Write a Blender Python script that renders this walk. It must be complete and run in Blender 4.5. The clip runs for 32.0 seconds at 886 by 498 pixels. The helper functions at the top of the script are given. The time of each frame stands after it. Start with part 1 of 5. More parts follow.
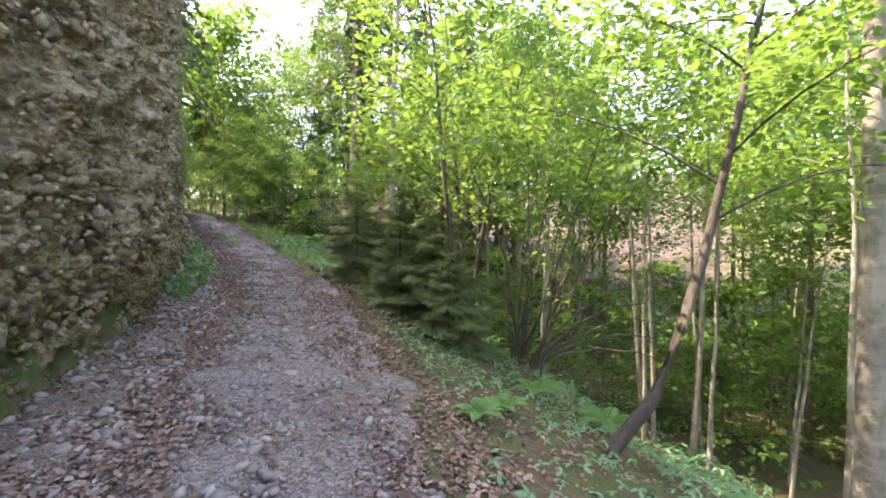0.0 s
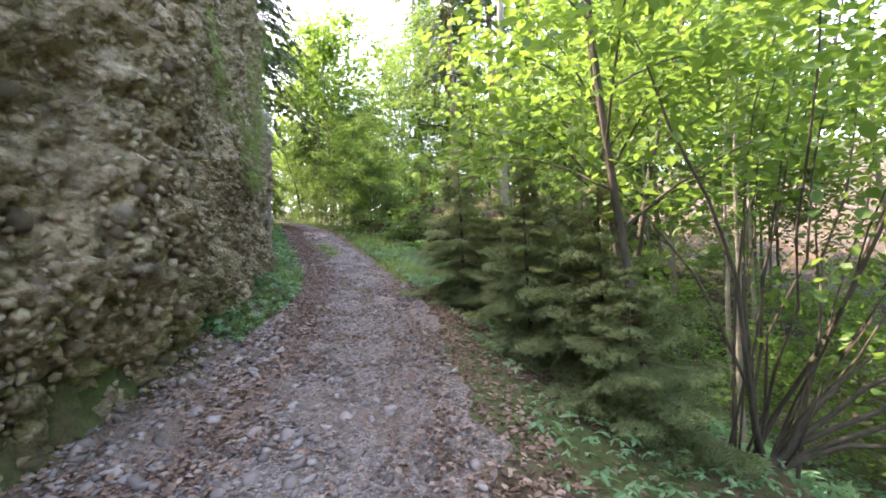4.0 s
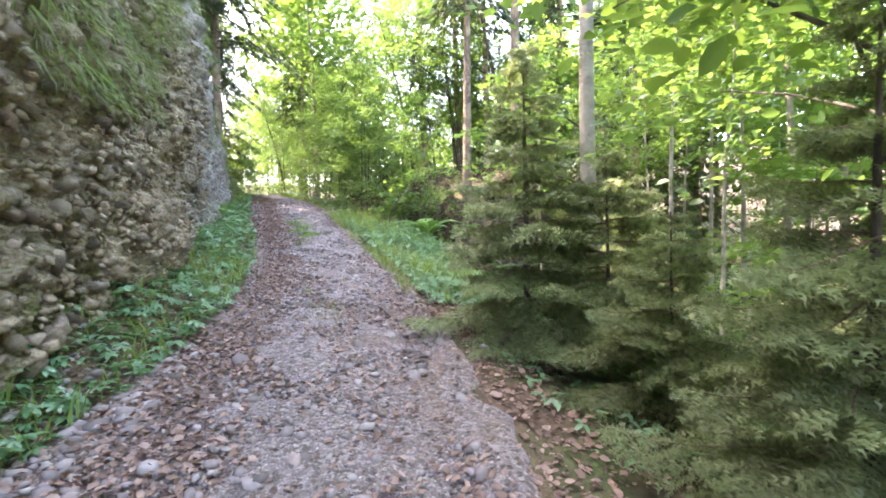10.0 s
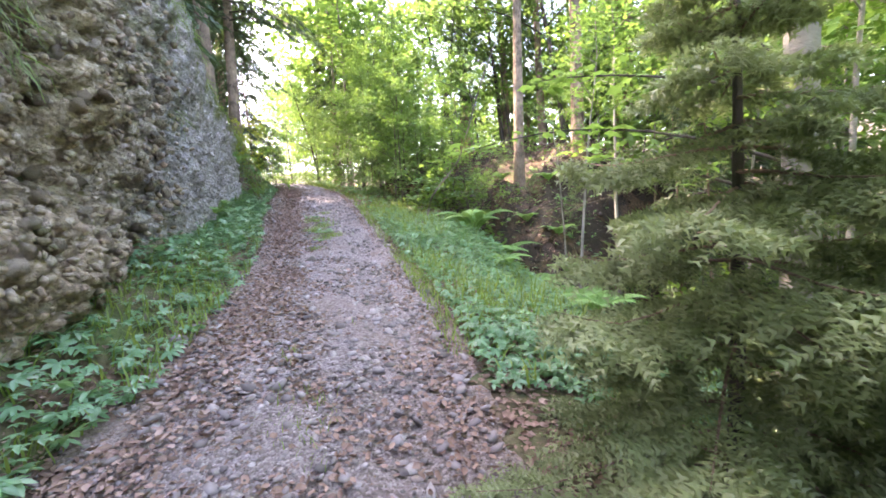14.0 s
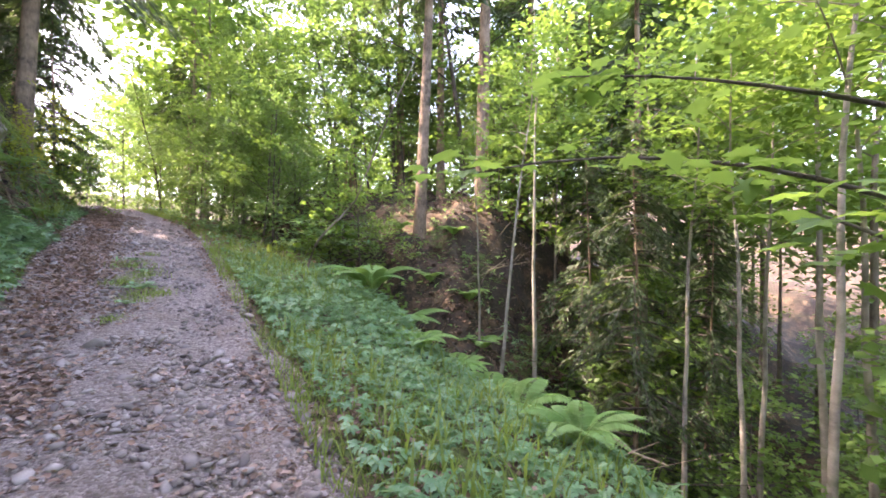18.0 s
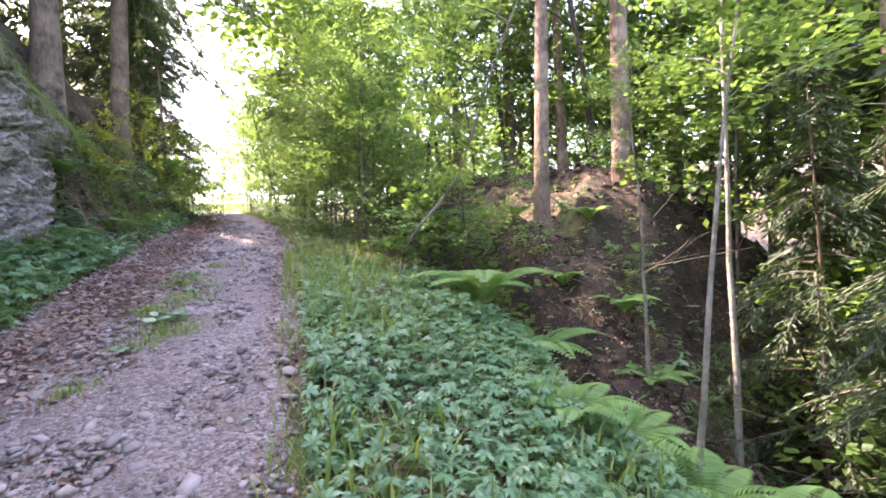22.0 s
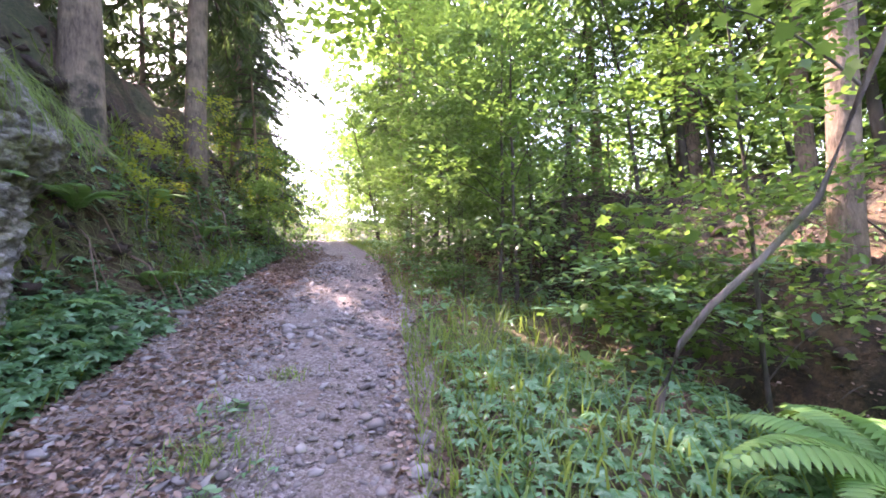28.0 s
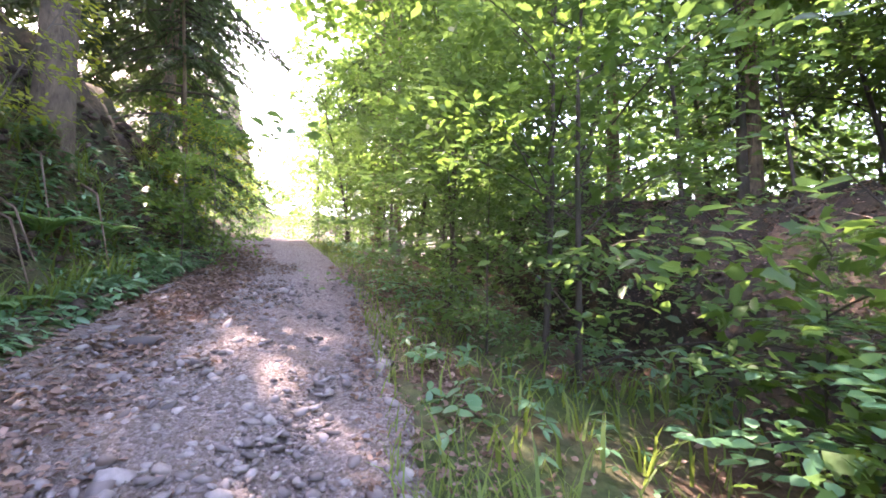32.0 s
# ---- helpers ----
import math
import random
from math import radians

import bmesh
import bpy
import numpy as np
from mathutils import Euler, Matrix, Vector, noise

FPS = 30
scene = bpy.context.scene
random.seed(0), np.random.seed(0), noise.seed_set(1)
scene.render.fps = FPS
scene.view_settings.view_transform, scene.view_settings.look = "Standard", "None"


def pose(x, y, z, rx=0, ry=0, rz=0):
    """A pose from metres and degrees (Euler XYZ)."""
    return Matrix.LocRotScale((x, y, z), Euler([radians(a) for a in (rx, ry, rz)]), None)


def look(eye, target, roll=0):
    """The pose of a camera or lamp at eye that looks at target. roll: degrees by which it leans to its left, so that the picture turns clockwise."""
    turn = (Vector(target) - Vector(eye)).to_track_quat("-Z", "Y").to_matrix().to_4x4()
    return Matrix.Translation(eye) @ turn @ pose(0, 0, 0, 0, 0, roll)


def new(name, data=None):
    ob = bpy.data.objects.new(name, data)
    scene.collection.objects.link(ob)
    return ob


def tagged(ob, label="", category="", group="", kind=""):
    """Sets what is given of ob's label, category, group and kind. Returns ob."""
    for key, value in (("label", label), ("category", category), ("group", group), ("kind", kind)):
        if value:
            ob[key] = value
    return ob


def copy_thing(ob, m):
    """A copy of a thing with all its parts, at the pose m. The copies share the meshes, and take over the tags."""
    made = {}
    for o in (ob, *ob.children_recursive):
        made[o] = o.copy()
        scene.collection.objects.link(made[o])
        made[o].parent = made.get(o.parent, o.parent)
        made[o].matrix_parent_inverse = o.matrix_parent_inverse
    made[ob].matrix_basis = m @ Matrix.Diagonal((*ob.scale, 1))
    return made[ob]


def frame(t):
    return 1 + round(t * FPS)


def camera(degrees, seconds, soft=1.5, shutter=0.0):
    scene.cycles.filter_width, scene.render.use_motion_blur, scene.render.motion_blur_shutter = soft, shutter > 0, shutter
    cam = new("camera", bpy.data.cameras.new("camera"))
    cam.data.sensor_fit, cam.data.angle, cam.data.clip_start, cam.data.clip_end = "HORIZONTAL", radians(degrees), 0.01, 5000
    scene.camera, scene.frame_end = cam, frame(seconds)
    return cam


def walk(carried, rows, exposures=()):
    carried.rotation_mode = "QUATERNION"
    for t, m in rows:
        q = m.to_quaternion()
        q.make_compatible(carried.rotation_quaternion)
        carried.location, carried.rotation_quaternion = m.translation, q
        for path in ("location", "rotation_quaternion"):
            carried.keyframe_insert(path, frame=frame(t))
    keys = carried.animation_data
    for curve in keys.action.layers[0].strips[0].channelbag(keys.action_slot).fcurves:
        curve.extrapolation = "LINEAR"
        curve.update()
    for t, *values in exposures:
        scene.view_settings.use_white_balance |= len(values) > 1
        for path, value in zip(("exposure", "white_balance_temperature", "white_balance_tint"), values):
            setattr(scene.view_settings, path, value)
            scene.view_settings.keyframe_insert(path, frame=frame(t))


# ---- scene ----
cam = camera(92.7, 32.0, soft=1.7, shutter=0.15)
METRES, EYE, TILT, LEAN, TURN = 21.0, 1.6, 0.0, 0.0, 0.0
ROWS = [
    (0.0, 0.0, 0.0, 0.0, 0.0, 0.0, -0.0),
    (0.5, -0.0056, 0.0168, 0.0038, 1.2, -0.46, -3.22),
    (1.0, -0.0078, 0.0283, 0.0016, 3.57, 0.18, -2.74),
    (1.5, -0.0069, 0.0461, 0.0045, 5.4, -0.04, -0.64),
    (2.0, -0.009, 0.0549, 0.0039, 11.39, 0.53, 5.71),
    (2.5, -0.0183, 0.0721, 0.0043, 11.91, 0.53, 0.79),
    (3.0, -0.0216, 0.0843, 0.0026, 13.49, 0.56, 0.89),
    (3.5, -0.0224, 0.1053, 0.0048, 13.92, 0.24, 1.72),
    (5.5, -0.0373, 0.1664, 0.0091, 15.95, 0.81, 5.87),
    (6.0, -0.0468, 0.1783, 0.0048, 18.98, -1.04, 2.29),
    (6.5, -0.0574, 0.1906, 0.0114, 22.67, -2.24, 0.95),
    (7.0, -0.0603, 0.2093, 0.0087, 22.72, -0.93, 2.33),
    (7.5, -0.0618, 0.2242, 0.0141, 22.26, -0.81, 4.3),
    (8.0, -0.073, 0.2375, 0.014, 20.09, -1.31, 2.64),
    (8.5, -0.0792, 0.2448, 0.0166, 19.26, -1.17, 2.49),
    (9.0, -0.082, 0.2617, 0.0135, 15.65, -1.42, 2.58),
    (9.5, -0.0835, 0.275, 0.0163, 14.23, -0.95, 3.96),
    (10.0, -0.0936, 0.2938, 0.0151, 13.48, -2.7, 1.47),
    (10.5, -0.0987, 0.3056, 0.0157, 13.77, -2.48, -0.74),
    (11.0, -0.0987, 0.3265, 0.017, 13.04, -2.84, -0.27),
    (11.5, -0.1022, 0.3377, 0.0167, 12.52, -2.73, 0.84),
    (12.0, -0.1134, 0.3513, 0.0229, 14.33, -3.14, -0.36),
    (12.5, -0.1158, 0.3613, 0.0211, 14.78, -0.72, -1.57),
    (13.0, -0.1149, 0.381, 0.0207, 14.24, -4.97, 2.29),
    (13.5, -0.1206, 0.3915, 0.0205, 16.16, -5.32, 3.22),
    (14.0, -0.1297, 0.4021, 0.0274, 19.09, -4.77, 3.11),
    (14.5, -0.135, 0.414, 0.024, 20.71, -2.68, 1.89),
    (16.5, -0.17, 0.461, 0.0283, 23.35, 0.28, 0.19),
    (17.0, -0.1738, 0.4755, 0.0329, 17.16, -1.31, 1.29),
    (17.5, -0.1832, 0.4911, 0.037, 8.61, -1.53, 0.24),
    (18.0, -0.1819, 0.5013, 0.037, 1.75, 1.35, -1.13),
    (18.5, -0.1776, 0.5197, 0.0383, -1.53, -3.06, -0.47),
    (19.0, -0.1795, 0.5338, 0.037, -2.35, -1.62, -0.1),
    (19.5, -0.1866, 0.5481, 0.0426, 2.65, -1.49, -0.14),
    (20.0, -0.1899, 0.561, 0.0389, 7.29, -0.74, -2.19),
    (20.5, -0.1904, 0.5771, 0.0433, 8.1, -2.28, 1.57),
    (21.0, -0.1966, 0.5885, 0.0414, 11.15, -1.59, 1.6),
    (21.5, -0.2034, 0.5994, 0.0482, 16.15, -0.82, 1.15),
    (22.0, -0.2047, 0.6156, 0.0447, 16.67, -0.26, 1.62),
    (22.5, -0.2079, 0.6285, 0.0481, 19.99, 0.16, 2.19),
    (23.0, -0.2197, 0.6384, 0.0502, 25.98, 0.14, 1.32),
    (23.5, -0.2245, 0.6474, 0.0516, 26.7, 0.43, 0.8),
    (24.0, -0.2314, 0.6657, 0.0543, 28.18, -1.8, 5.28),
    (24.5, -0.2442, 0.6745, 0.054, 31.69, -1.82, 4.9),
    (25.0, -0.2546, 0.6824, 0.0616, 32.66, 1.02, 4.58),
    (25.5, -0.2652, 0.6964, 0.0578, 32.63, 0.99, 0.97),
    (26.0, -0.2735, 0.7082, 0.0614, 32.11, 0.1, 2.45),
    (26.5, -0.2892, 0.7177, 0.0662, 31.74, 1.16, 1.11),
    (28.5, -0.3241, 0.7606, 0.0765, 27.15, 2.78, 0.23),
    (29.0, -0.3323, 0.7763, 0.0742, 24.93, 3.48, -4.01),
    (29.5, -0.3386, 0.7874, 0.0776, 24.46, 3.6, -0.35),
    (30.0, -0.3555, 0.7971, 0.0798, 25.57, 3.09, -1.66),
    (30.5, -0.362, 0.8039, 0.0832, 26.2, 2.77, -1.85),
    (31.0, -0.3695, 0.8234, 0.0825, 25.84, 2.36, -1.23),
    (31.5, -0.3775, 0.8342, 0.0847, 25.45, 2.41, -0.2),
    (32.0, -0.3915, 0.8452, 0.092, 24.79, 2.12, -1.25),
]
walk(cam, [(t, pose(0, 0, EYE, TILT, LEAN, TURN) @ pose(METRES * x, METRES * y, METRES * z, 90 + pitch, roll, yaw)) for t, x, y, z, yaw, pitch, roll in ROWS], [(0.0, 3.5, 8100, 24), (3.0, 3.65, 8100, 25), (6.0, 4.0, 7800, 25), (8.0, 4.38, 7800, 26), (10.0, 4.52, 7800, 26), (14.0, 4.48, 7700, 30), (17.0, 4.3, 7800, 37), (18.0, 3.98, 7900, 34), (21.0, 4.12, 7700, 37), (23.5, 4.25, 7200, 41), (26.0, 4.3, 7100, 41), (30.0, 4.1, 7200, 39), (32.0, 4.25, 7200, 38)])

# ---- light ----
SUN_AZ, SUN_EL = radians(281), radians(50)      # compass-like: the sun stands over the hill on the cliff's side
sun_dir = Vector((math.sin(SUN_AZ) * math.cos(SUN_EL), math.cos(SUN_AZ) * math.cos(SUN_EL), math.sin(SUN_EL)))
world = bpy.data.worlds.new("sky")
scene.world = world
world.use_nodes = True
wn = world.node_tree
sky = wn.nodes.new("ShaderNodeTexSky")
sky.sky_type, sky.sun_disc = "NISHITA", False
sky.sun_elevation, sky.sun_rotation = SUN_EL, SUN_AZ
sky.air_density, sky.dust_density, sky.ozone_density = 1.0, 2.0, 1.0
wn.links.new(sky.outputs[0], wn.nodes["Background"].inputs[0])
wn.nodes["Background"].inputs[1].default_value = 0.15
lamp = bpy.data.lights.new("sun", "SUN")
lamp.energy, lamp.angle, lamp.color = 1.75, radians(0.55), (1.0, 0.93, 0.82)
sun = new("sun", lamp)
sun.matrix_world = look(sun_dir * 60, (0, 0, 0))


# ---- materials ----
def material(name):
    m = bpy.data.materials.new(name)
    m.use_nodes = True
    t = m.node_tree
    return m, t, t.nodes["Principled BSDF"]


def node(t, kind, **values):
    n = t.nodes.new(kind)
    for k, v in values.items():
        n.inputs[k].default_value = v
    return n


def ramp(t, fac, stops):
    n = t.nodes.new("ShaderNodeValToRGB")
    el = n.color_ramp.elements
    while len(el) < len(stops):
        el.new(0.5)
    for e, (p, c) in zip(el, stops):
        e.position, e.color = p, (*c, 1)
    t.links.new(fac, n.inputs[0])
    return n.outputs[0]


def noise_tex(t, scale, detail=4.0, rough=0.6, co=None):
    n = node(t, "ShaderNodeTexNoise", Scale=scale, Detail=detail, Roughness=rough)
    t.links.new(co or coords(t), n.inputs["Vector"])
    return n.outputs["Fac"]


def coords(t):
    g = t.nodes.get("place") or t.nodes.new("ShaderNodeTexCoord")
    g.name = "place"
    return g.outputs["Object"]


def mix(t, fac, a, b, blend="MIX"):
    n = t.nodes.new("ShaderNodeMix")
    n.data_type, n.blend_type = "RGBA", blend
    for sock, v in ((n.inputs[0], fac), (n.inputs[6], a), (n.inputs[7], b)):
        if isinstance(v, (int, float)):
            sock.default_value = v
        elif isinstance(v, tuple):
            sock.default_value = (*v, 1)
        else:
            t.links.new(v, sock)
    return n.outputs[2]


def step(t, v, lo, hi):
    n = t.nodes.new("ShaderNodeMapRange")
    n.inputs[1].default_value, n.inputs[2].default_value = lo, hi
    t.links.new(v, n.inputs[0])
    return n.outputs[0]


def bump(t, b, height, strength, distance):
    n = node(t, "ShaderNodeBump", Strength=strength, Distance=distance)
    t.links.new(height, n.inputs["Height"])
    t.links.new(n.outputs[0], b.inputs["Normal"])


def attribute(t, name):
    n = t.nodes.new("ShaderNodeAttribute")
    n.attribute_name = name
    return n.outputs["Fac"]


def island(t):
    return t.nodes.new("ShaderNodeNewGeometry").outputs["Random Per Island"]


def per_object(t):
    return t.nodes.new("ShaderNodeObjectInfo").outputs["Random"]


def leaf_material(name, dark, mid, light, through_colour, share=0.45, rough=0.55):
    m, t, b = material(name)
    col = ramp(t, island(t), [(0.0, dark), (0.5, mid), (1.0, light)])
    patch = noise_tex(t, 0.9, 2)
    col = mix(t, step(t, patch, 0.35, 0.7), col, mid)
    t.links.new(col, b.inputs["Base Color"])
    b.inputs["Roughness"].default_value = rough
    b.inputs["Specular IOR Level"].default_value = 0.5
    tr = t.nodes.new("ShaderNodeBsdfTranslucent")
    t.links.new(mix(t, 0.75, col, through_colour), tr.inputs[0])
    ms = t.nodes.new("ShaderNodeMixShader")
    ms.inputs[0].default_value = share
    t.links.new(b.outputs[0], ms.inputs[1])
    t.links.new(tr.outputs[0], ms.inputs[2])
    t.links.new(ms.outputs[0], t.nodes["Material Output"].inputs[0])
    return m


def bough_material(name, dark, mid, light, through_colour, share=0.45, rough=0.55):
    """Needles: each bough has its own tone, with lighter tufts; paler colour towards the tips stands in for light on
    them.
    """
    m = leaf_material(name, dark, mid, light, through_colour, share, rough)
    t = m.node_tree
    pick = t.nodes["Color Ramp"].inputs[0]
    add = t.nodes.new("ShaderNodeMath")
    add.operation = "MULTIPLY_ADD"
    t.links.new(per_object(t), add.inputs[0])
    add.inputs[1].default_value = 0.32
    tuft_ = step(t, noise_tex(t, 7, 3), 0.3, 0.75)
    half = t.nodes.new("ShaderNodeMath")
    half.operation = "MULTIPLY"
    half.inputs[1].default_value = 0.25
    t.links.new(tuft_, half.inputs[0])
    tip = t.nodes.new("ShaderNodeMath")
    tip.operation = "MULTIPLY_ADD"
    tip.inputs[1].default_value = 0.42
    t.links.new(attribute(t, "tip"), tip.inputs[0])
    t.links.new(half.outputs[0], tip.inputs[2])
    t.links.new(tip.outputs[0], add.inputs[2])
    t.links.new(add.outputs[0], pick)
    return m


def bark_material(name, a, b_, moss=None, scale=(14, 14, 3)):
    m, t, b = material(name)
    mp = t.nodes.new("ShaderNodeMapping")
    mp.inputs["Scale"].default_value = scale
    t.links.new(coords(t), mp.inputs[0])
    f = noise_tex(t, 1.0, 6, 0.7, mp.outputs[0])
    col = ramp(t, f, [(0.3, a), (0.7, b_)])
    # paler patches imitate sunlit spots on the trunks, in the colour
    col = mix(t, step(t, noise_tex(t, 1.3, 3), 0.45, 0.75), col, tuple(min(1, 1.5 * c) for c in b_))
    if moss:
        col = mix(t, step(t, noise_tex(t, 2.2, 5), 0.52, 0.68), col, moss)
    t.links.new(col, b.inputs["Base Color"])
    b.inputs["Roughness"].default_value = 0.9
    bump(t, b, f, 1.0, 0.04)
    return m


M = {}
M["beech"] = leaf_material("beech_leaf", (0.03, 0.075, 0.025), (0.052, 0.12, 0.037), (0.09, 0.175, 0.055), (0.24, 0.42, 0.09), 0.42, 0.42)
M["maple"] = leaf_material("maple_leaf", (0.045, 0.105, 0.03), (0.075, 0.165, 0.04), (0.125, 0.235, 0.055), (0.27, 0.45, 0.075), 0.43, 0.58)
# brighter, yellower copy of the maple leaf: sunlight put into the colour
M["sunlit_leaf"] = leaf_material("sunlit_maple_leaf", (0.10, 0.17, 0.02), (0.18, 0.24, 0.03), (0.30, 0.32, 0.04), (0.55, 0.60, 0.06), 0.5)
# the blue in these greens stands in for sky reflected on the leaves
M["herb"] = leaf_material("herb_leaf", (0.05, 0.14, 0.068), (0.10, 0.24, 0.125), (0.19, 0.36, 0.21), (0.26, 0.48, 0.13), 0.32, 0.30)
M["fern"] = leaf_material("fern_leaf", (0.08, 0.18, 0.05), (0.12, 0.27, 0.085), (0.18, 0.36, 0.13), (0.32, 0.56, 0.14), 0.4)
M["grass"] = leaf_material("grass_blade", (0.06, 0.11, 0.02), (0.10, 0.18, 0.035), (0.19, 0.25, 0.06), (0.35, 0.48, 0.09), 0.4)
M["needle"] = bough_material("spruce_needle", (0.04, 0.06, 0.03), (0.125, 0.165, 0.075), (0.30, 0.36, 0.19), (0.34, 0.44, 0.14), 0.34, 0.5)
M["deadleaf"] = leaf_material("dead_leaf", (0.07, 0.044, 0.034), (0.225, 0.142, 0.108), (0.42, 0.31, 0.26), (0.30, 0.18, 0.11), 0.12, 0.7)
M["needle_far"] = leaf_material("spruce_spray", (0.025, 0.05, 0.028), (0.045, 0.085, 0.04), (0.08, 0.13, 0.055), (0.16, 0.26, 0.07), 0.3)
M["bark"] = bark_material("grey_bark", (0.075, 0.062, 0.05), (0.20, 0.17, 0.145), (0.07, 0.10, 0.035))
M["bark_light"] = bark_material("pale_bark", (0.13, 0.12, 0.10), (0.28, 0.262, 0.225), (0.10, 0.12, 0.06), (5, 5, 9))
M["bark_red"] = bark_material("spruce_bark", (0.06, 0.042, 0.03), (0.28, 0.205, 0.145), (0.05, 0.045, 0.03), (24, 24, 7))
M["bark_dark"] = bark_material("dark_bark", (0.035, 0.03, 0.025), (0.10, 0.085, 0.07), (0.045, 0.06, 0.025))
M["twig"] = bark_material("brown_twig", (0.10, 0.065, 0.045), (0.22, 0.15, 0.11), None)
M["deadwood"] = bark_material("dead_wood", (0.16, 0.115, 0.085), (0.36, 0.28, 0.22), None)


def stone_material(name, per_piece):
    m, t, b = material(name)
    r = per_object(t) if per_piece else island(t)
    col = ramp(t, r, [(0.0, (0.085, 0.072, 0.07)), (0.3, (0.19, 0.162, 0.158)), (0.65, (0.27, 0.238, 0.232)), (0.93, (0.36, 0.325, 0.315)), (1.0, (0.28, 0.205, 0.175))])
    f = noise_tex(t, 40, 5)
    col = mix(t, step(t, f, 0.3, 0.7), mix(t, 0.35, col, (0.10, 0.09, 0.085)), col)
    t.links.new(col, b.inputs["Base Color"])
    b.inputs["Roughness"].default_value = 0.82
    bump(t, b, f, 0.35, 0.006)
    return m


M["pebble"] = stone_material("path_pebble", False)
M["stone"] = stone_material("path_stone", True)


def rock_material():
    m, t, b = material("conglomerate_rock")
    big, fine = noise_tex(t, 0.55, 5, 0.65), noise_tex(t, 13, 7, 0.72)
    brown = ramp(t, fine, [(0.32, (0.075, 0.052, 0.032)), (0.48, (0.43, 0.325, 0.205)), (0.66, (0.70, 0.59, 0.44))])
    grey = ramp(t, fine, [(0.34, (0.07, 0.068, 0.068)), (0.48, (0.41, 0.405, 0.41)), (0.70, (0.66, 0.655, 0.67))])
    col = mix(t, attribute(t, "grey"), brown, grey)
    col = mix(t, step(t, big, 0.52, 0.72), col, mix(t, 0.5, col, (0.23, 0.16, 0.08)))
    v = node(t, "ShaderNodeTexVoronoi", Scale=8.5)
    t.links.new(coords(t), v.inputs["Vector"])
    cob = t.nodes.new("ShaderNodeSeparateColor")
    t.links.new(v.outputs["Color"], cob.inputs[0])
    col = mix(t, 0.3, col, ramp(t, cob.outputs[0], [(0.0, (0.15, 0.105, 0.065)), (0.5, (0.38, 0.29, 0.195)), (1.0, (0.60, 0.51, 0.40))]))
    wet = step(t, noise_tex(t, 0.7, 3, 0.5), 0.66, 0.76)
    col = mix(t, wet, col, mix(t, 0.75, col, (0.05, 0.03, 0.022)))
    moss = t.nodes.new("ShaderNodeMath")
    moss.operation = "MULTIPLY"
    t.links.new(attribute(t, "moss"), moss.inputs[0])
    t.links.new(step(t, noise_tex(t, 2.6, 6, 0.7), 0.42, 0.60), moss.inputs[1])
    green = ramp(t, noise_tex(t, 30, 3), [(0.3, (0.09, 0.10, 0.025)), (0.7, (0.25, 0.27, 0.085))])
    col = mix(t, moss.outputs[0], col, green)
    t.links.new(col, b.inputs["Base Color"])
    b.inputs["Roughness"].default_value = 0.92
    h = t.nodes.new("ShaderNodeMath")
    h.operation = "ADD"
    t.links.new(fine, h.inputs[0])
    t.links.new(noise_tex(t, 45, 5, 0.7), h.inputs[1])
    v3 = node(t, "ShaderNodeTexVoronoi", Scale=15.0)
    t.links.new(coords(t), v3.inputs["Vector"])
    h3 = t.nodes.new("ShaderNodeMath")
    h3.operation = "MULTIPLY_ADD"
    t.links.new(v3.outputs["Distance"], h3.inputs[0])
    h3.inputs[1].default_value = -1.6
    t.links.new(h.outputs[0], h3.inputs[2])
    h = h3
    v2 = node(t, "ShaderNodeTexVoronoi", Scale=26.0)
    t.links.new(coords(t), v2.inputs["Vector"])
    h2 = t.nodes.new("ShaderNodeMath")
    h2.operation = "SUBTRACT"
    t.links.new(h.outputs[0], h2.inputs[0])
    t.links.new(v2.outputs["Distance"], h2.inputs[1])
    bump(t, b, h2.outputs[0], 1.0, 0.05)
    return m


def cobble_material(name, per_piece):
    m, t, b = material(name)
    r = per_object(t) if per_piece else island(t)
    col = ramp(t, r, [(0.0, (0.17, 0.12, 0.08)), (0.4, (0.40, 0.31, 0.205)), (0.8, (0.58, 0.49, 0.37)), (1.0, (0.45, 0.31, 0.21))])
    f = noise_tex(t, 22, 6, 0.7)
    col = mix(t, step(t, f, 0.35, 0.7), mix(t, 0.6, col, (0.10, 0.085, 0.06)), col)
    col = mix(t, step(t, noise_tex(t, 3.0, 4), 0.55, 0.7), col, mix(t, 0.6, col, (0.08, 0.10, 0.035)))
    t.links.new(col, b.inputs["Base Color"])
    b.inputs["Roughness"].default_value = 0.88
    bump(t, b, f, 1.0, 0.03)
    return m


M["rock"] = rock_material()
M["cobble"] = cobble_material("cobble_piece", True)
M["cobble_mass"] = cobble_material("cobble_mass", False)


